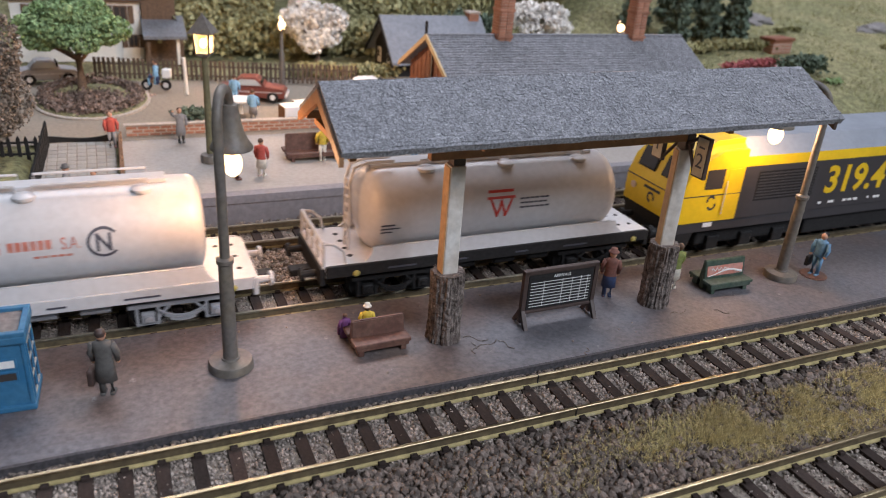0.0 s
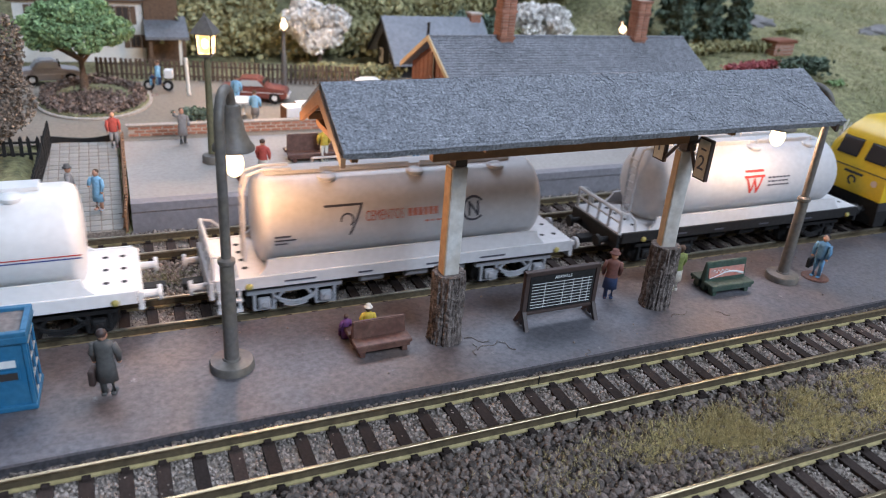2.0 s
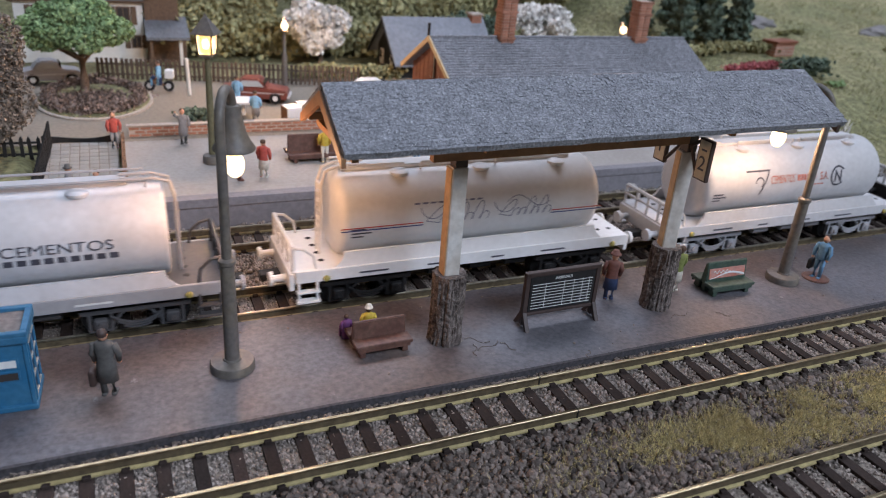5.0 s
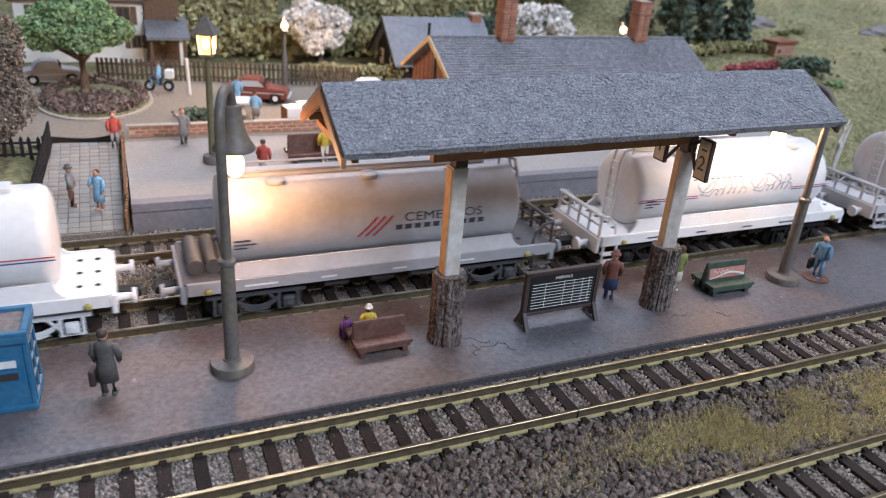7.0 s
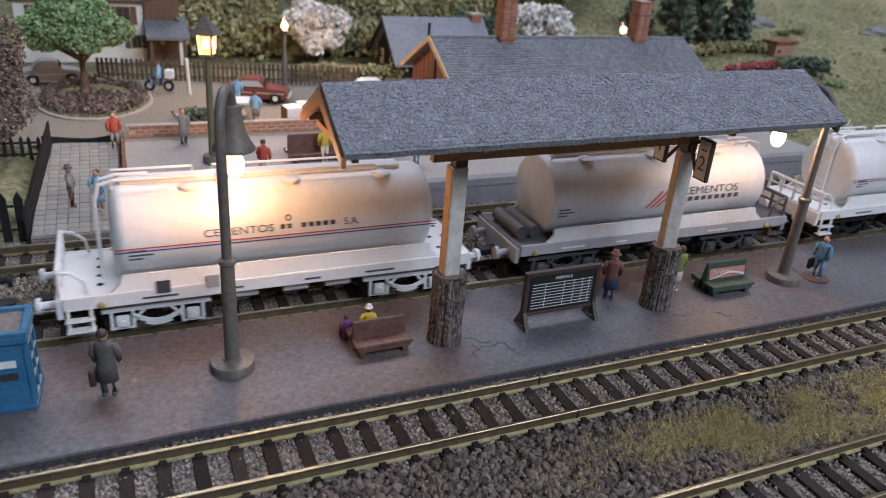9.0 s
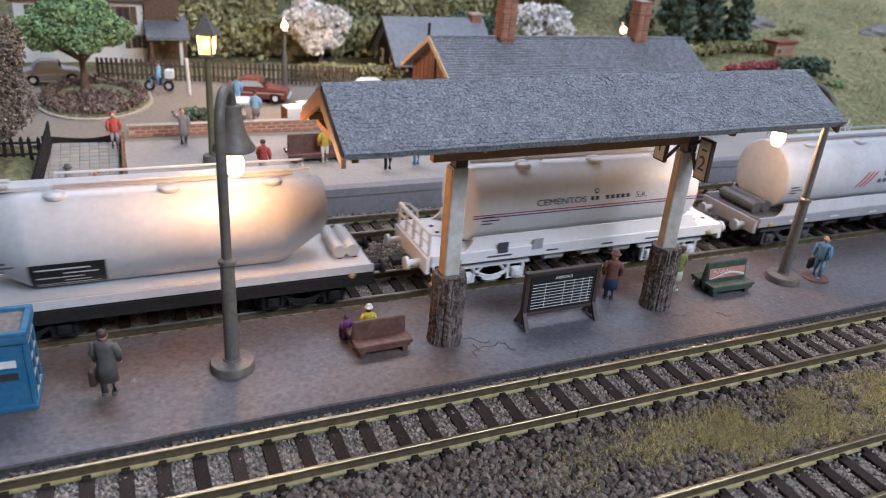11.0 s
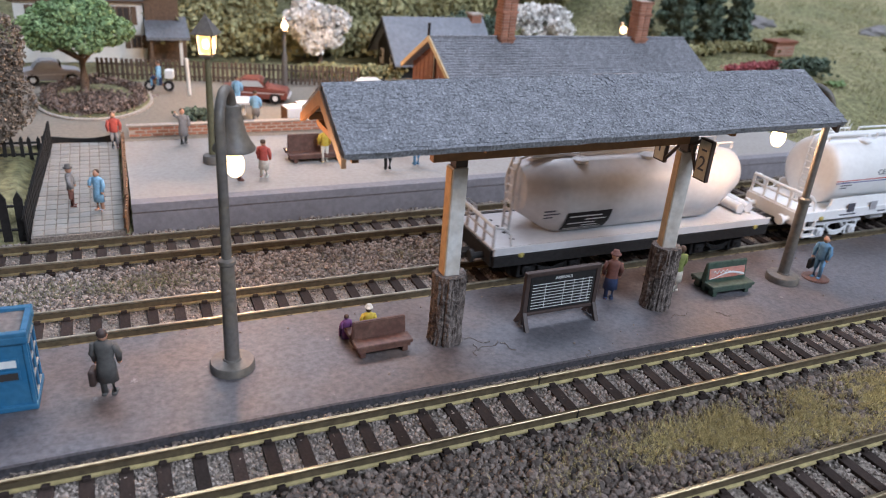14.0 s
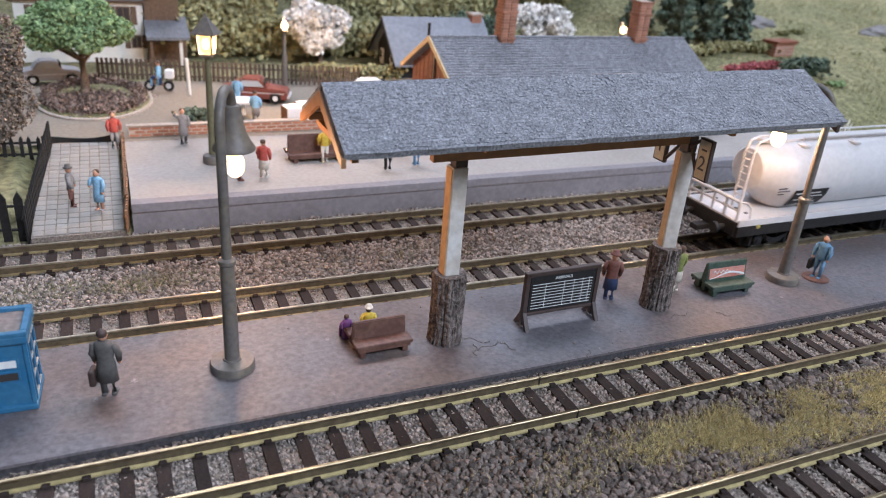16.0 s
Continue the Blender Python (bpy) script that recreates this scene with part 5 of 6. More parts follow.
PALING = mat("weathered_paling", (0.10, 0.07, 0.05), 0.85, 0.35, 700, 0.3, obj=0.25)
build_wall()
build_picket_fence("picket_fence", (-36.5, 292, -2), (-31, 376, 8.5), 13.5, 3.0, BLACKP, "black picket fence beside the paved ramp", True, 1.6)
build_picket_fence("picket_fence", (-80, 301, -3.0), (-38.5, 297, -3.0), 20, 5.0, BLACKP, "black picket fence along the railway garden", width=3.0)
build_picket_fence("picket_fence", (-90, 366, 7.5), (-35, 364, 7.5), 11, 3.4, BLACKP, "black picket fence across the garden")
pts = [(-35 + 33 * k / 12, 380.0 + 1.2 * math.sin(k * 0.5), FZ + 2.6 - 2.0 * math.sin(math.pi * k / 12)) for k in range(13)]
bm = bmesh.new()
for (xa, ya, za), (xb, yb, zb) in zip(pts, pts[1:]):
    f = [bm.verts.new(p) for p in ((xa, ya, FZ - 0.5), (xb, yb, FZ - 0.5), (xb, yb, zb + 1.6), (xa, ya, za + 1.6), (xb, yb + 0.7, zb + 1.6), (xa, ya + 0.7, za + 1.6))]
    bm.faces.new(f[:4]), bm.faces.new((f[3], f[2], f[4], f[5]))
tagged(part("garden_edging", bm, BLACKP), "sagging black edging strip along the road", "edging", kind="structure")
build_picket_fence("fence_boards", (-1.8, 290, 0), (-0.6, 305, 1.5), 9.0, 2.4, RUST, "rusty brown board fence end by the ramp", False, 2.2)
build_picket_fence("fence_rail_wall", (-0.6, 306, 7), (0.4, 384, 9.5), 3.0, 2.6, RUST, "low rusty brown kerb fence along the ramp", False, 2.4)
build_picket_fence("picket_fence", (-10, 520, FZ), (150, 482, FZ), 13, 2.9, PALING, "brown wooden paling fence behind the road", False, 1.7)


def build_tree(name, x, y, z, h, trunk_h, rx, ry, rz_, n, leaf, label, size=2.2, trunk=1.8, lobes=9, seed=1, cat="tree"):
    rs = random.Random(seed)
    t = thing(name, x, y, z, 0, label, cat)
    if trunk:
        bm = bmesh.new()
        tube(bm, [(0, 0, -0.3), (0.4, 0.2, trunk_h * 0.5), (0.1, 0, trunk_h), (0.3, 0.4, trunk_h + rz_ * 0.8)], [trunk * 1.3, trunk, trunk * 0.8, trunk * 0.3], 9)
        for k in range(5):
            a = k * 1.3 + rs.random()
            tube(bm, [(0, 0, trunk_h * 0.9 + k), (math.cos(a) * rx * 0.4, math.sin(a) * ry * 0.4, trunk_h + rz_ * 0.4), (math.cos(a) * rx * 0.75, math.sin(a) * ry * 0.75, trunk_h + rz_ * 0.8)], [trunk * 0.5, trunk * 0.35, 0.2], 6)
        part("trunk", bm, TRUNK, t, smooth=60)
    zc = h - rz_
    cl = []
    for k in range(lobes):
        a, e = rs.uniform(0, 6.28), rs.uniform(-0.7, 1.2)
        d = rs.uniform(0.35, 0.72)
        cl.append((math.cos(a) * math.cos(e) * rx * d, math.sin(a) * math.cos(e) * ry * d, zc + math.sin(e) * rz_ * d, rs.uniform(0.3, 0.5) * (1 if lobes < 20 else 0.72)))
    spots = []
    for _ in range(n):
        cx, cy, cz, s = rs.choice(cl)
        v = Vector((rs.gauss(0, 1), rs.gauss(0, 1), rs.gauss(0, 1))).normalized() * rs.uniform(0.72, 1.05)
        spots.append((cx + v.x * s * rx, cy + v.y * s * ry, cz + v.z * s * rz_))
    vs, fs = clumps(rs, spots, size)
    mesh_of("crown", vs, fs, leaf, t)
    return t


def build_conifer(x, y, z, h, r, label, seed):
    rs = random.Random(seed)
    t = thing("conifer", x, y, z, 0, label, "tree", "dark conifers")
    part("trunk", tube(bmesh.new(), [(0, 0, -0.5), (0, 0, h * 0.9)], [r * 0.12, 0.3], 7), TRUNK, t)
    spots = []
    for _ in range(1900):
        u = rs.random() ** 0.75
        zz = h * (0.08 + 0.92 * (1 - u))
        tier = 0.78 + 0.22 * math.sin(zz * 0.7)
        a = rs.uniform(0, 6.28)
        rr = r * u * tier * (0.55 + 0.5 * rs.random()) * (0.85 + 0.15 * math.sin(a * 5 + seed))
        spots.append((rr * math.cos(a), rr * math.sin(a), zz - rr * 0.25))
    vs, fs = clumps(rs, spots, 2.4)
    mesh_of("crown", vs, fs, DARKLEAF, t)


build_tree("tree", -17.3, 480, FZ, 58, 19, 36, 28, 22, 11000, LEAF, "bright green sponge-leaved tree in the road island", 1.35, 2.2, 21, 6)
build_tree("tree", -58, 372, FZ - 3, 74, 4, 27, 22, 38, 15000, BROWNLEAF, "dense brown-grey bush tree by the garden fence", 0.95, 2.0, 26, 5)
build_tree("blossom_tree", 142, 552, FZ, 53, 8, 28, 22, 26, 5000, BLOSSOM, "white blossoming tree beyond the fence", 1.9, 2.0, 22, 7)
build_tree("blossom_tree", 335, 560, FZ, 54, 10, 36, 24, 22, 5000, BLOSSOM, "pale blossoming tree behind the station", 1.9, 2.0, 22, 9)


# ---- village ----


def build_station():
    s = thing("station_building", 0, 0, FZ, 0, "brown station building with grey shingle roof and two brick chimneys", "station")
    x0, x1, yr, y0, y1, zr, ze = 160.5, 336.0, 387.0, 346.0, 428.0, 49.6, 29.0
    part("wall", B(x0 + 5, x1 - 5, y0 + 6, y1 - 6, 0, ze + 1), BROWNWALL, s)
    bm = prism(bmesh.new(), [(y0 + 6, ze), (y1 - 6, ze), (yr, zr - 3)], x0 + 5, x0 + 7, "x")
    gab = part("gable_wall", bm, BROWNWALL, s, "red-brown planked gable")
    for k in range(11):
        y = y0 + 12 + k * 6
        h = ze + (zr - 4 - ze) * (1 - abs(y - yr) / 35) - 0.5
        if h > ze:
            part("plank", B(x0 + 4.4, x0 + 5.1, y - 2.7, y + 2.5, ze - 8, h), BROWNWALL, gab)
    part("gable_post", B(x0 + 3.6, x0 + 4.5, yr - 1, yr + 1, ze - 8, zr - 3), DARKBROWN, gab)
    for sg, ye in ((-1, y0), (1, y1)):
        d = Vector((0, ye - yr, ze - 2 - zr))
        n = Vector((0, -d.z, d.y)).normalized()
        n = n if n.z > 0 else -n
        bm = prism(bmesh.new(), [(yr, zr), (ye, ze - 2), (ye - n.y * 1.6, ze - 2 - n.z * 1.6), (yr, zr - 2)], x0, x1, "x")
        roof = part("roof_slope", bm, SHINGLE, s)
        vs, fs = [], []
        for j in range(22):
            for i in range(60):
                t, u = (j + 0.1) / 22, (i + 0.5 * (j % 2) + rng.uniform(-0.1, 0.1)) / 60.6
                p = Vector((x0 + (x1 - x0) * u, yr, zr)) + d * t + n * 0.1
                w, up = rng.uniform(2.2, 2.7), n * rng.uniform(0.15, 0.4)
                e = d.normalized() * rng.uniform(1.9, 2.3)
                k = len(vs)
                vs += [tuple(p), tuple(p + Vector((w, 0, 0))), tuple(p + e + Vector((w, 0, 0)) + up), tuple(p + e + up)]
                vs += [tuple(Vector(q) - n * 0.4) for q in vs[k + 2:k + 4]]
                fs += [(k, k + 1, k + 2, k + 3), (k + 3, k + 2, k + 4, k + 5)]
        sh = mesh_of("shingles", vs, fs, SHINGLE, roof)
        sh["kind"] = "stuff"
        bm = prism(bmesh.new(), [(yr, zr + 0.4), (ye, ze - 1.6), (ye, ze - 4.2), (yr, zr - 2.6)], x0 - 0.9, x0 + 0.2, "x")
        part("barge_board", bm, PALEWOOD, s, "pale yellow barge board")
    part("ridge_cap", B(x0, x1, yr - 1.2, yr + 1.2, zr - 0.4, zr + 0.7, 0.3), SHINGLE, s)
    part("roof_board", B(243, 273, y0 - 0.6, y0 + 0.4, 34.6, 36.6, 0.1), PINKW, s, "pale board along the eave")
    for cx in (206.5, 299.0):
        ch = part("chimney", B(cx - 4.0, cx + 4.0, yr - 4.5, yr + 3.5, zr - 5, zr + 22), MORTAR, s, "brick chimney")
        first = None
        for j in range(16):
            for a, b, w, d in ((0, -4.6, 3.9, 0.5), (-4.1, -0.5, 0.5, 3.6), (4.1, -0.5, 0.5, 3.6)):
                for k in (-1, 1):
                    ox = cx + a + (k * 2.05 if w > 1 else 0)
                    oy = yr + b + (k * 2.0 if w < 1 else 0)
                    part_brick(ch, ox, oy, zr - 3.5 + j * 1.6, w > 1)
        for z in (zr - 1, zr + 13.5, zr + 20.5):
            part("chimney_band", B(cx - 5.0, cx + 5.0, yr - 5.5, yr + 4.5, z, z + 1.4, 0.2), BRICK, ch)


BROWNWALL = mat("red_brown_planks", (0.22, 0.075, 0.04), 0.7, 0.2, 500, 0.2, obj=0.12)
PALEWOOD = mat("pale_yellow_wood", (0.55, 0.40, 0.22), 0.6, 0.1, 500, 0.1)
PINKW = mat("pale_pink_board", (0.62, 0.50, 0.47), 0.6, 0.1, 500, 0.05)
BRICKS = {}


def part_brick(parent, x, y, z, along):
    if along not in BRICKS:
        w, d = (1.9, 0.45) if along else (0.45, 1.9)
        BRICKS[along] = B(-w, w, -d, d, 0, 1.35)
        BRICKS[along] = part("brick", BRICKS[along], BRICK, parent).data
        ob = [o for o in parent.children][-1]
    else:
        ob = new("brick", BRICKS[along])
        ob.parent = parent
    ob.location = (x * M, y * M, z * M)


build_station()


def build_white_house():
    h = thing("chalet", 0, 570, FZ, 0, "white rendered chalet with brown shutters behind trees", "house")
    part("wall", B(-57, 22, 0, 55, 0, 40), STUCCO, h)
    part("eave", B(-60, 25, -2, 57, 39.5, 41.5, 0.3), TRUNK, h)
    bm = prism(bmesh.new(), [(-61, 41.5), (26, 41.5), (-17, 66)], -3, 58, "y")
    part("roof", bm, HOUSEROOF, h)
    for x, z, w, hh in ((-42, 31.5, 4.5, 6.0), (9, 31.5, 4.5, 6.0), (-42, 14, 4.0, 5.5), (16, 14, 3.5, 4.5), (-16, 31.5, 4.5, 6)):
        wn = part("window", B(x - w, x + w, -0.6, 0.3, z - hh, z + hh, 0.2), TRUNK, h)
        part("pane", B(x - w + 1, x + w - 1, -0.9, -0.55, z - hh + 1, z + hh - 1), GLASSD, wn)
        part("glazing_bar", B(x - 0.3, x + 0.3, -1.1, -0.85, z - hh + 1, z + hh - 1), TRUNK, wn)
        for s in (-1, 1):
            part("shutter", B(x + s * (w + 2.2) - 1.8, x + s * (w + 2.2) + 1.8, -0.9, 0.1, z - hh, z + hh, 0.2), TRUNK, wn)
    a = thing("lean_to_porch", 22.5, 552, FZ, 0, "dark brown timber porch with a grey roof against the chalet", "porch")
    part("back_wall", B(0, 26, 14, 18, 0, 26), TRUNK, a)
    part("porch_roof", prism(bmesh.new(), [(-6, 19), (-6, 21), (20, 31), (20, 29)], -1, 27, "x"), HOUSEROOF, a)
    part("upper_wall", B(0, 22, 15, 40, 26, 60), TRUNK, a)
    for x in (2, 21):
        part("porch_post", B(x - 1, x + 1, -3, -1, 0, 21), STUCCO if x > 10 else TRUNK, a)


build_white_house()


def build_dark_house():
    h = thing("cottage", 0, 0, FZ, 0, "black timbered cottage with a blue-grey roof", "house")
    x0, x1, y0, y1, zr = 184, 262, 500, 556, 40.0
    ym = (y0 + y1) / 2
    part("wall", B(x0 + 3, x1 - 3, y0 + 4, y1 - 4, 0, 18), BLACKP, h)
    part("gable_wall", prism(bmesh.new(), [(y0 + 4, 18), (y1 - 4, 18), (ym, zr - 2)], x0 + 3, x0 + 5, "x"), BLACKP, h)
    for ye in (y0 - 4, y1 + 4):
        part("roof_slope", prism(bmesh.new(), [(ym, zr), (ye, 12), (ye, 10), (ym, zr - 2)], x0 - 3, x1, "x"), COTROOF, h)
        part("barge_board", prism(bmesh.new(), [(ym, zr - 1.5), (ye, 10.5), (ye, 8.5), (ym, zr - 4)], x0 - 3.6, x0 - 2.4, "x"), BLACKP, h)
    for y in (508, 519, 541):
        wn = part("window", B(x0 + 2, x0 + 3.4, y - 3, y + 3, 4, 15, 0.2), STUCCO, h)
        part("pane", B(x0 + 1.8, x0 + 2.1, y - 1.6, y + 1.6, 8, 13.5), GLASSD, wn)
    part("flue", C((201, 486, 20), (201, 486, 42), 1.0, 1.0, 10), BLACKP, h)
    part("chimney", B(251, 259, 524, 532, 26, 42), BRICK, h)
    part("chimney_cap", B(250, 260, 523, 533, 42, 43.5, 0.2), MORTAR, h)


COTROOF = mat("blue_grey_roof", (0.24, 0.26, 0.30), 0.8, 0.15, 400, 0.2)
build_dark_house()


def build_island():
    bm = lathe(bmesh.new(), [(1.0, -0.2), (1.0, 0.9), (0.97, 1.1)], 48, Matrix.Translation((-12, 462, FZ + 0.3)) @ Matrix.Diagonal((31, 45, 1, 1)))
    tagged(part("traffic_island", bm, MORTAR), "round kerbed green island in the road", "traffic island", kind="structure")
    bm = lathe(bmesh.new(), [(0.95, 0), (0.94, 1.3), (0.5, 2.2), (0.05, 2.6)], 40, Matrix.Translation((-12, 462, FZ + 0.6)) @ Matrix.Diagonal((31, 45, 1, 1)))
    tagged(part("island_lawn", bm, LAWN, smooth=60), "green lawn inside the road island", "lawn", kind="structure")
    rs = random.Random(11)
    spots = []
    for _ in range(3600):
        a, r = rs.uniform(0, 6.28), rs.gauss(0.78, 0.05)
        spots.append((-12 + 31 * r * math.cos(a), 462 + 45 * r * math.sin(a), FZ + 1.5 + abs(rs.gauss(2.0, 1.4))))
    for _ in range(1100):
        spots.append((rs.gauss(-14, 9), rs.gauss(452, 8), FZ + 2 + abs(rs.gauss(1.5, 1.2))))
    vs, fs = clumps(rs, spots, 1.2)
    tagged(mesh_of("hedge", vs, fs, PURPLEAF), "low purple-brown hedge ring around the island", "hedge")


PURPLEAF = mat("purple_brown_foliage", (0.23, 0.165, 0.135), 0.95, 0.3, 400, 0, island=0.5)
build_island()


def build_hedge(x0, y0, x1, y1, h, w, n, leaf, label, size=1.6, seed=2):
    rs = random.Random(seed)
    spots = []
    for _ in range(n):
        u = rs.random()
        x, y = x0 + (x1 - x0) * u, y0 + (y1 - y0) * u
        spots.append((x + rs.gauss(0, w), y + rs.gauss(0, w), ground_z(x, y) + h * rs.random() ** 0.5 * (0.85 + 0.3 * noise.noise((x * 0.06, y * 0.06, seed)))))
    vs, fs = clumps(rs, spots, size)
    tagged(mesh_of("hedge", vs, fs, leaf), label, "hedge")


HILLGRASS = mat("hill_grass", (0.21, 0.21, 0.09), 0.95, 0.3, 300, 0, island=0.45, stain=(0.36, 0.30, 0.13), stain_scale=20)
ROCK = mat("plaster_rock", (0.22, 0.205, 0.20), 0.95, 0.25, 200, 0.6)
build_hedge(112, 512, 188, 506, 10, 3, 1600, OLIVELEAF, "yellow-green hedge behind the village yard")
build_hedge(30, 590, 280, 578, 34, 9, 6500, OLIVELEAF, "deep olive thicket behind the village fence", 2.4, 12)
build_hedge(470, 416, 500, 420, 14, 5, 900, DARKLEAF, "dark bush on the hillside", 1.8, 4)
build_hedge(425, 432, 470, 428, 8, 3, 900, PINKLEAF, "pink flowering bushes on the hillside", 1.4, 5)
build_hedge(262, 566, 285, 562, 42, 6, 1200, DARKLEAF, "dark blue-green bush behind the cottage", 2.2, 6)
# olive woodland on the slope behind the village
for k, (x, y, h, r) in enumerate(((60, 596, 46, 26), (96, 606, 54, 30), (172, 612, 50, 30), (218, 625, 52, 32), (262, 630, 46, 30), (20, 640, 56, 32), (372, 620, 50, 26), (398, 640, 56, 30),
                                  (300, 640, 48, 30), (180, 690, 60, 40), (120, 690, 64, 40), (350, 690, 60, 40), (60, 690, 62, 40), (250, 700, 62, 44), (-30, 680, 60, 40), (430, 690, 66, 40))):
    build_tree("olive_tree", x, y, ground_z(x, y), h, 5, r, r * 0.8, h * 0.45, 3000, OLIVELEAF, "hazy olive-green tree on the slope behind the village", 2.4, 2.0, 18, 30 + k)
for k, (x, y, h, r) in enumerate(((428, 500, 60, 19), (452, 492, 66, 20), (474, 486, 70, 20), (496, 505, 64, 18), (418, 545, 74, 22), (455, 545, 78, 22), (510, 560, 72, 22), (485, 570, 80, 24), (540, 600, 70, 24))):
    build_conifer(x, y, ground_z(x, y) - 1, h, r * 0.8, "tall dark green conifer on the hillside", 50 + k)
build_hedge(418, 476, 505, 466, 9, 4, 1500, OLIVELEAF, "olive undergrowth below the conifers", 1.8, 9)
# grass fibres, scrub and bare rock on the hillside
rs = random.Random(77)
spots = []
while len(spots) < 9000:
    x, y = rs.uniform(330, 800), 305 + 330 * rs.random() ** 1.4
    if noise.noise((x * 0.02, y * 0.02, 4)) > -0.25:
        spots.append((x, y, ground_z(x, y)))
tufts("grass", spots, "mottled yellow-green static grass on the hillside", HILLGRASS, 3.2)
for k in range(12):
    x, y = rs.uniform(400, 760), rs.uniform(330, 560)
    build_hedge(x, y, x + rs.uniform(4, 12), y + rs.uniform(-3, 3), rs.uniform(2, 5), 2.2, 110, rs.choice((OLIVELEAF, LEAF, HILLGRASS)), "low scrubby flock bush on the hillside", 1.4, 100 + k)
for k, (x, y, rx, ry, rz_) in enumerate(((545, 540, 24, 16, 8), (690, 520, 30, 14, 8))):
    bm = bmesh.new()
    bmesh.ops.create_icosphere(bm, subdivisions=4, radius=1)
    for v in bm.verts:
        v.co *= 1 + 0.35 * noise.noise(v.co * 2.2 + Vector((k, 0, 0))) + 0.12 * noise.noise(v.co * 7)
    bmesh.ops.transform(bm, matrix=Matrix.Translation((x, y, ground_z(x, y) - 3)) @ Matrix.Diagonal((rx, ry, rz_, 1)), verts=bm.verts[:])
    tagged(part("rock_outcrop", bm, ROCK, smooth=40), "bare grey plaster rock in the hillside", "rock", "hillside rocks")

b = thing("brick_hut", 503, 464, ground_z(503, 464) - 1, 8, "small red-brown brick hut on the hillside", "hut")
part("hut_wall", B(-12, 12, -6, 6, 0, 10), BRICK, b)
part("hut_roof", B(-13.5, 13.5, -7.5, 7.5, 10, 12.5, 0.5), BROWNWALL, b)
for z in (2, 4.5, 7):
    part("course", B(-12.3, 12.3, -6.3, 6.3, z, z + 0.5), MORTAR, b)


def build_car(x, y, rz, body, label, l=46.0, w=18.0):
    c = thing("car", x, y, FZ + 0.3, rz, label, "car", "village cars")
    h = l / 2
    bm = prism(bmesh.new(), [(-h, 4), (-h + 0.6, 8.2), (-h * 0.55, 9.3), (h * 0.42, 9.2), (h - 1, 7.8), (h, 5), (h - 0.6, 2.6), (-h + 0.8, 2.6)], -w / 2, w / 2, "y")
    bmesh.ops.bevel(bm, geom=bm.edges[:], offset=0.7, segments=2, affect="EDGES")
    part("body", bm, body, c, smooth=50)
    bm = prism(bmesh.new(), [(-h * 0.62, 9.0), (-h * 0.36, 14.0), (h * 0.16, 14.2), (h * 0.42, 9.0)], -w * 0.43, w * 0.43, "y")
    bmesh.ops.bevel(bm, geom=bm.edges[:], offset=0.8, segments=2, affect="EDGES")
    part("cabin", bm, body, c, smooth=50)
    for s in (-1, 1):
        part("side_window", prism(bmesh.new(), [(-h * 0.5, 9.8), (-h * 0.33, 13.2), (h * 0.12, 13.3), (h * 0.30, 9.8)], s * w * 0.435 - 0.15, s * w * 0.435 + 0.15, "y"), WINPALE, c)
        part("chrome_strip", B(-h * 0.9, h * 0.9, s * w / 2 - 0.1, s * w / 2 + 0.15, 6.1, 6.6), SILVER, c)
        for ax in (-h * 0.62, h * 0.62):
            wh = part("wheel", C((ax, s * (w / 2 - 2.2), 3.4), (ax, s * (w / 2 + 0.1), 3.4), 3.4, 3.4, 20), BLACKP, c)
            part("hubcap", C((ax, s * (w / 2), 3.4), (ax, s * (w / 2 + 0.3), 3.4), 1.7, 1.5, 14), WHITEP, wh)
    for e in (-1, 1):
        part("bumper", B(e * h - 0.8, e * h + 0.8, -w / 2 + 0.5, w / 2 - 0.5, 3.4, 4.8, 0.3), SILVER, c)
    part("windscreen", B(h * 0.27, h * 0.33, -w * 0.38, w * 0.38, 10, 13, 0, mm(0, 0, 0, 0, 0, 0)), GLASSD, c)


WINPALE = mat("pale_window", (0.45, 0.47, 0.48), 0.15, 0.05, 200, 0)
build_car(76.5, 452, -18, CARRED, "dark red saloon car with chrome trim in the yard", 40, 16)
build_car(147, 440, -3, WHITEP, "white car parked behind the canopy", 44, 17)
build_car(-36, 508, 8, GREYP, "grey car parked beyond the island", 34, 14)


def build_bike():
    b = thing("motorcycle", 23.7, 481, FZ + 0.3, -12, "orange motorcycle with a white box", "motorcycle")
    for x in (-5.5, 5.5):
        wh = part("wheel", C((x, -0.6, 3.2), (x, 0.6, 3.2), 3.2, 3.2, 20), BLACKP, b)
        part("rim", C((x, -0.8, 3.2), (x, 0.8, 3.2), 1.6, 1.6, 12), SILVER, wh)
    part("frame", tube(bmesh.new(), [(5.5, 0, 3.2), (2, 0, 4), (-3, 0, 5), (-5.5, 0, 3.2), (-2, 0, 7), (-4.5, 0, 9.5)], 0.7, 6), RUST, b)
    part("fuel_tank", sphere(bmesh.new(), (-1.5, 0, 8), (3, 1.6, 1.6), None, 10, 7), ORANGE, b)
    part("handlebar", tube(bmesh.new(), [(-4, -3, 10.5), (-4.6, 0, 10), (-4, 3, 10.5)], 0.4, 6), BLACKP, b)
    part("top_box", B(4, 9, -3, 3, 8, 13, 0.5), WHITEP, b)


ORANGE = mat("orange_paint", (0.5, 0.16, 0.04), 0.4, 0.1, 300, 0)
build_bike()
build_figure(23.9, 480.6, FZ + 3.5, -100, LBLUE, NAVY, "painted rider doll in pale blue on the motorcycle", seated=True)
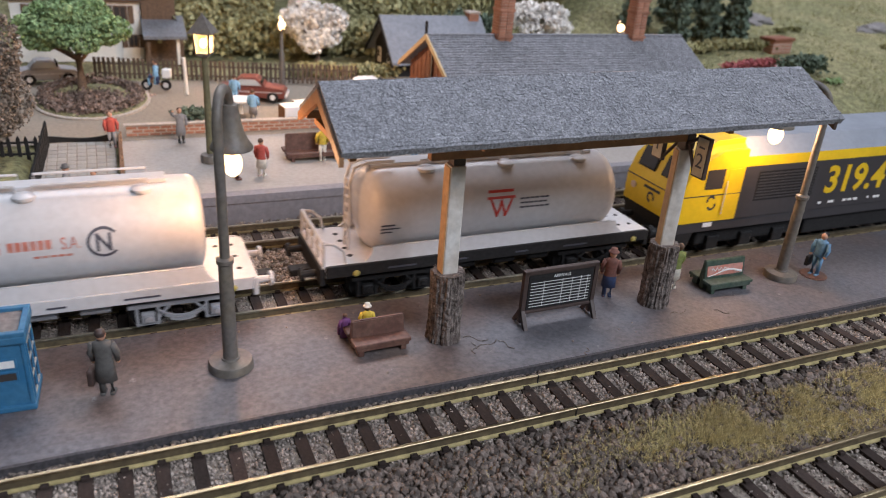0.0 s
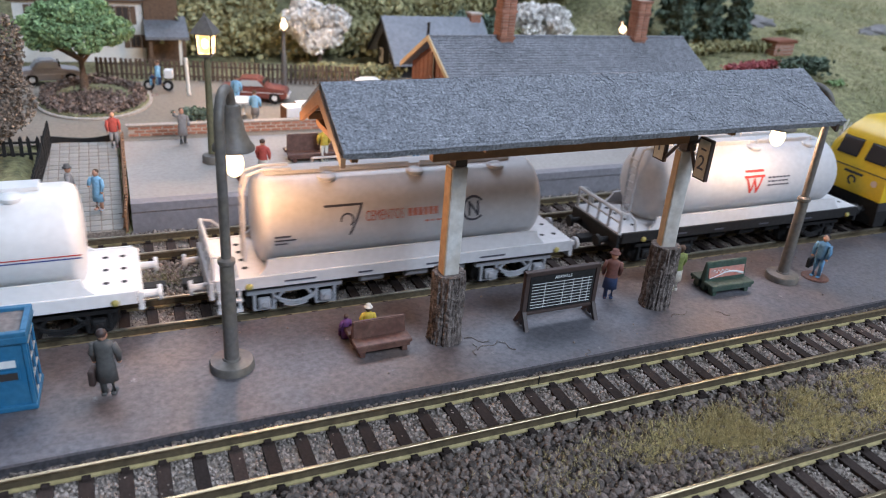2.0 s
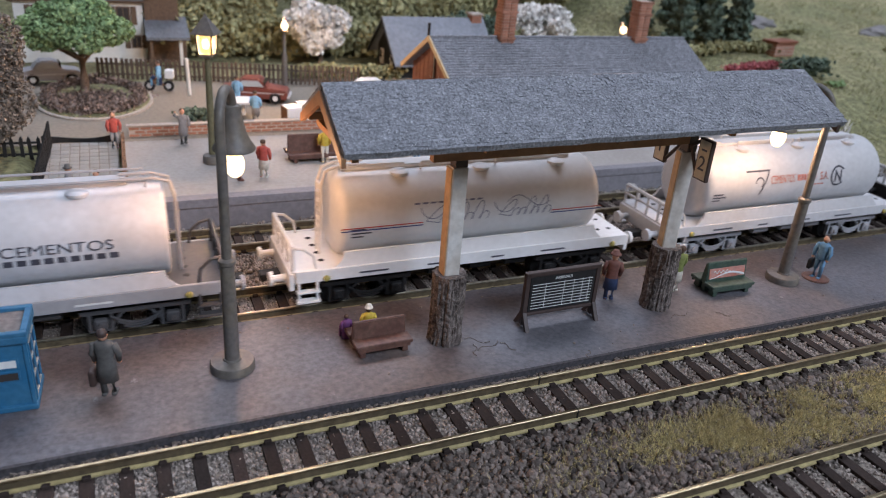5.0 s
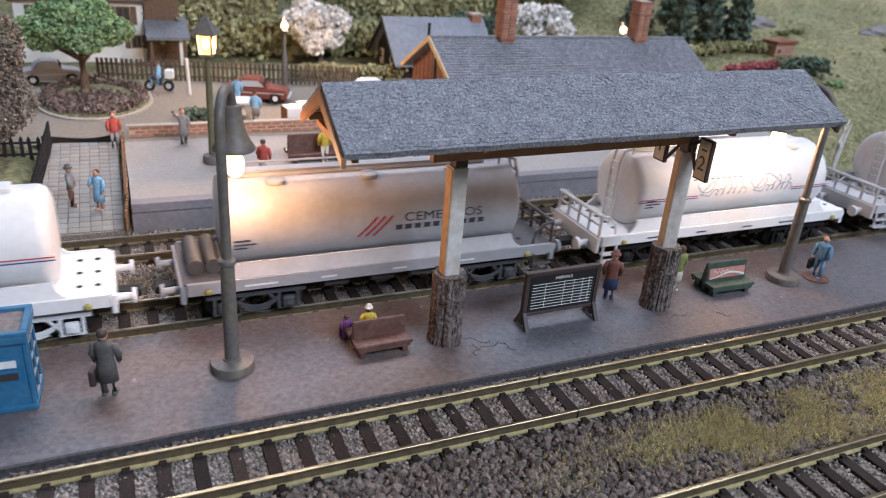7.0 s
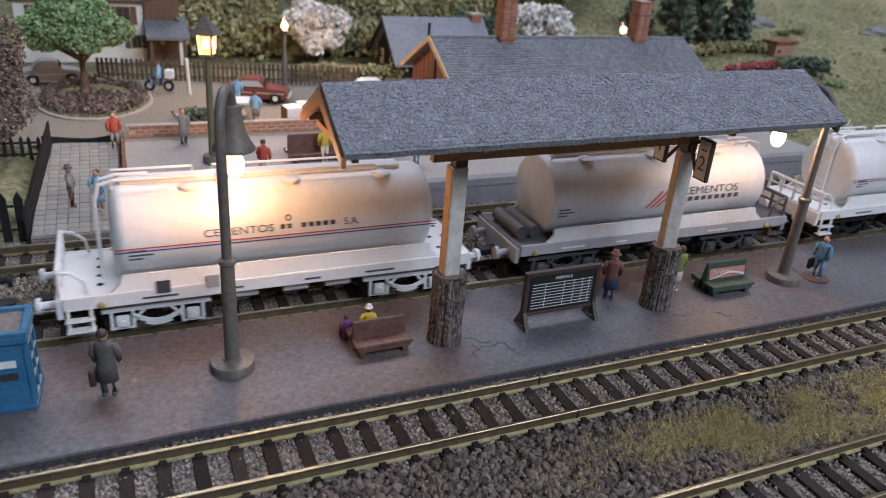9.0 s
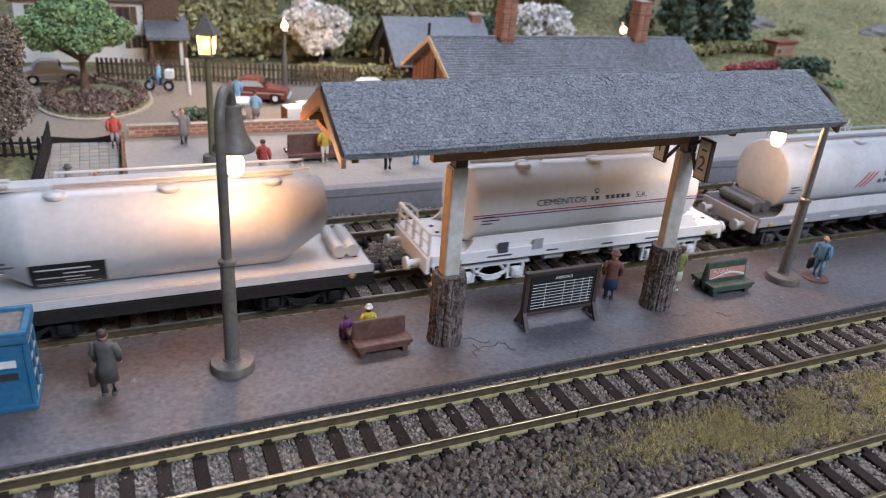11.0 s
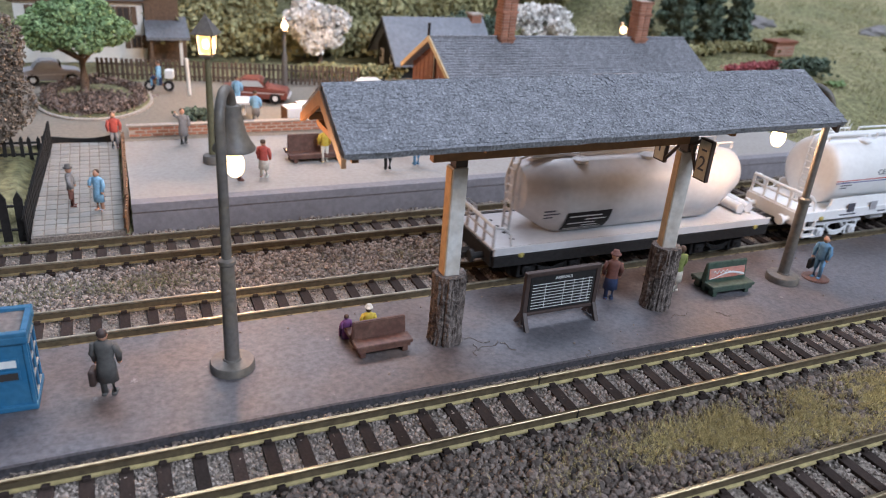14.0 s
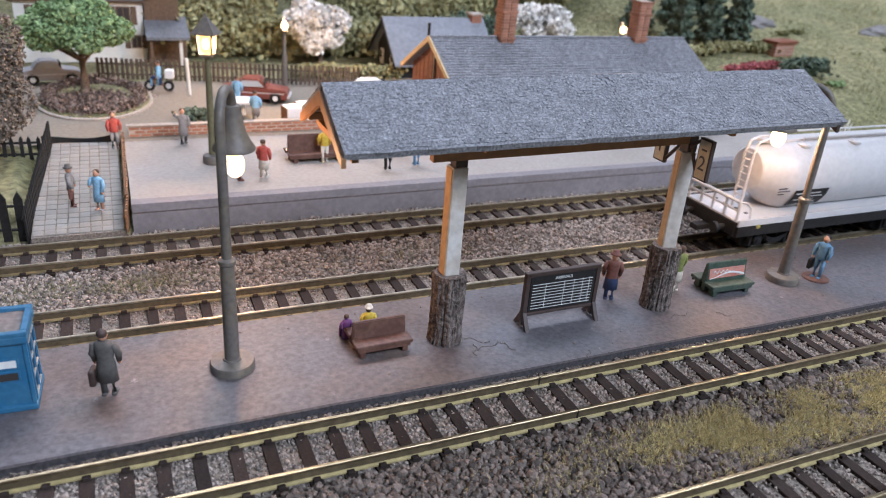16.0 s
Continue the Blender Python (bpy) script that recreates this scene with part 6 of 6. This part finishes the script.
# figurines of the far side
for a in ((-21.4, 314.5, 2.75, 80, MIDGREY, BROWNC, "painted doll in a grey jacket and flat cap on the ramp", GREYC, 0.0, False),
          (-11.3, 309.5, 2.25, -35, LBLUE, SKIN, "painted girl doll in a light blue dress on the ramp", None, 0.25, True),
          (-3.5, 371.5, 9.0, 10, REDC, MIDGREY, "painted doll in a red jacket by the road", None, 0.0, False),
          (27.5, 372.0, FZ, 8, MIDGREY, GREYC, "painted doll in grey with a raised arm", None, 1.0, True),
          (55.9, 316.0, FZ, 150, REDC, PALEC, "painted doll in a red and green coat", None, 0.0, True),
          (45.1, 314.0, FZ, 90, BROWNC, BROWNC, "painted doll in brown near the lantern", None, 0.0, False),
          (87.6, 332.0, FZ, 180, YELC, PALEC, "painted doll in a yellow top by the brown bench", None, 0.0, False),
          (113.8, 316.0, FZ, 170, GREYC, BLACKP, "painted doll in black trousers under the canopy", None, 0.0, False),
          (129.8, 320.0, FZ, 190, NAVY, BLUEC, "painted doll in blue trousers under the canopy", None, 0.0, False),
          (68.0, 404.0, FZ + 0.3, 150, LBLUE, MIDGREY, "painted doll in pale blue at the yard table", None, 0.0, True),
          (64.0, 441.0, FZ + 0.3, 150, LBLUE, LBLUE, "painted doll in blue beside the red car", None, 0.0, False)):
    build_figure(a[0], a[1], a[2], a[3], a[4], a[5], a[6], hat=a[7], arm=a[8], long_coat=a[9], scale=0.94)
build_bench(84, 337.5, 1, 26, BROWN, "wide red-brown bench on the far platform", False, 12.5, FZ)
t_ = thing("yard_table", 64, 420, FZ + 0.3, 10, "white round-topped table in the yard", "table")
part("table_top", C((0, 0, 7.6), (0, 0, 8.6), 8, 8, 24), WHITEP, t_)
part("table_leg", C((0, 0, 0), (0, 0, 7.8), 1.2, 0.8, 10), WHITEP, t_)
for x, y, w in ((89, 402, 6), (97, 408, 5)):
    t_ = thing("crate", x, y, FZ + 0.3, 8, "white painted crate with a brown side", "crate", "yard crates")
    part("crate_body", B(-w, w, -5, 5, 0, 9, 0.4), WHITEP, t_)
    part("crate_side", B(-w - 0.4, -w + 0.1, -4.6, 4.6, 0.3, 8.6, 0.1), RUST, t_)
t_ = thing("white_marker_post", 40, 468, FZ + 0.3, 0, "white marker post by the road", "post")
part("post_shaft", tube(bmesh.new(), [(0, 0, 0), (-0.6, 0, 22)], 1.1, 8), STUCCO, t_)
build_hedge(33, 416, 44, 413, 6, 2.5, 300, DARKLEAF, "small dark plants by the yard wall", 1.3, 8)
b = thing("dry_plant", 396, 301, -4.2, 0, "small pale dried plant beside the rear track", "plant")
for k in range(7):
    a = k * 0.9
    part("dry_leaf", tube(bmesh.new(), [(0, 0, 0), (math.cos(a) * 1.2, math.sin(a) * 1.2, 12 + k), (math.cos(a) * 2.6, math.sin(a) * 2.6, 20 + 1.6 * k)], [0.7, 0.9, 0.2], 6), STUCCO, b)
# stray litter on the platform
for x, y, rz, l in ((98, 173, 20, 9), (104, 171, 120, 6), (126.5, 160, 60, 4), (96, 177, -30, 8), (93, 172, 75, 6), (172, 172, 10, 8), (188, 168, 140, 5)):
    pts = [(k * l / 8 - l / 2, math.sin(k * 0.8) * 0.9, PZ + 0.15 + 0.15 * math.sin(k)) for k in range(9)]
    o = part("twig", tube(bmesh.new(), [(p[0], p[1], p[2] - PZ) for p in pts], 0.14, 5), BARK)
    o.matrix_world = at(x, y, PZ, rz)
    tagged(o, "thin dry twig lying on the platform", "twig", "platform litter")
rs = random.Random(21)
for _ in range(36):
    bm = bmesh.new()
    bmesh.ops.create_icosphere(bm, subdivisions=1, radius=rs.uniform(0.2, 0.5))
    o = part("pebble", bm, STONE)
    o.matrix_world = at(rs.uniform(-20, 320), rs.choice((rs.uniform(160, 206), rs.gauss(203, 2))), PZ + 0.15, rs.uniform(0, 360))
    tagged(o, "loose grey ballast pebble on the platform", "pebble", "platform pebbles")

# ---- paving tiles of the ramp ----
first = None
for j in range(21):
    for i in range(8):
        y = 291.5 + j * 4.15
        z = 0.4 + (FZ - 0.2) * (y + 2 - 290.5) / 87.5
        if first is None:
            first = part("paving_tile", B(-1.78, 1.78, -1.9, 1.9, -0.4, 0.35), PAVE, ramp)
            ob = first
        else:
            ob = new("paving_tile", first.data)
            ob.parent = ramp
        ob.matrix_local = pose((-33.2 + i * 4.05 + rng.uniform(-0.08, 0.08)) * M, (y + 2) * M, (z + rng.uniform(-0.06, 0.06)) * M, 6.0, 0, 0)


def build_crossing_sign(x, y):
    g = thing("crossing_sign", x, y, ground_z(x, y) - 0.5, 25, "small weathered white cross-shaped sign on the grass", "sign")
    part("post", C((0, 0, 0), (0, 0, 27), 0.8, 0.8, 10), PALEC, g)
    for a in (-1, 1):
        part("arm", prism(bmesh.new(), [(-a * 5.6, 20.4), (-a * 4.6, 19.2), (a * 5.6, 31.6), (a * 4.6, 32.8)], -0.9, -0.3 if a > 0 else -0.4, "y"), PALEC, g)
    part("disc", C((0, -0.95, 18), (0, -1.3, 18), 2.2, 2.0, 14), PALEC, g)


build_crossing_sign(388, 296)


def motions():
    # position of the third wagon's rear lever along the track; the train is coupled rigidly
    run = ((0.0, -231.0), (1.5, -145.3), (4.0, -2.2), (6.5, 142.2), (9.0, 284.5), (11.5, 425.5), (12.5, 483.5), (13.5, 541.0), (16.0, 681.0))
    for ob, off in ((w1, 297.0), (w2, 148.0), (w3, 0.0), (w4, -152.0), (w5, -295.0), (w6, -443.0)):
        walk(ob, [(t, at(s + off + 55.0, YB, 0)) for t, s in run])
    walk(loco, [(t, at(s + 297.0 + 55.0 + 74.0, YB, 0)) for t, s in run])


motions()
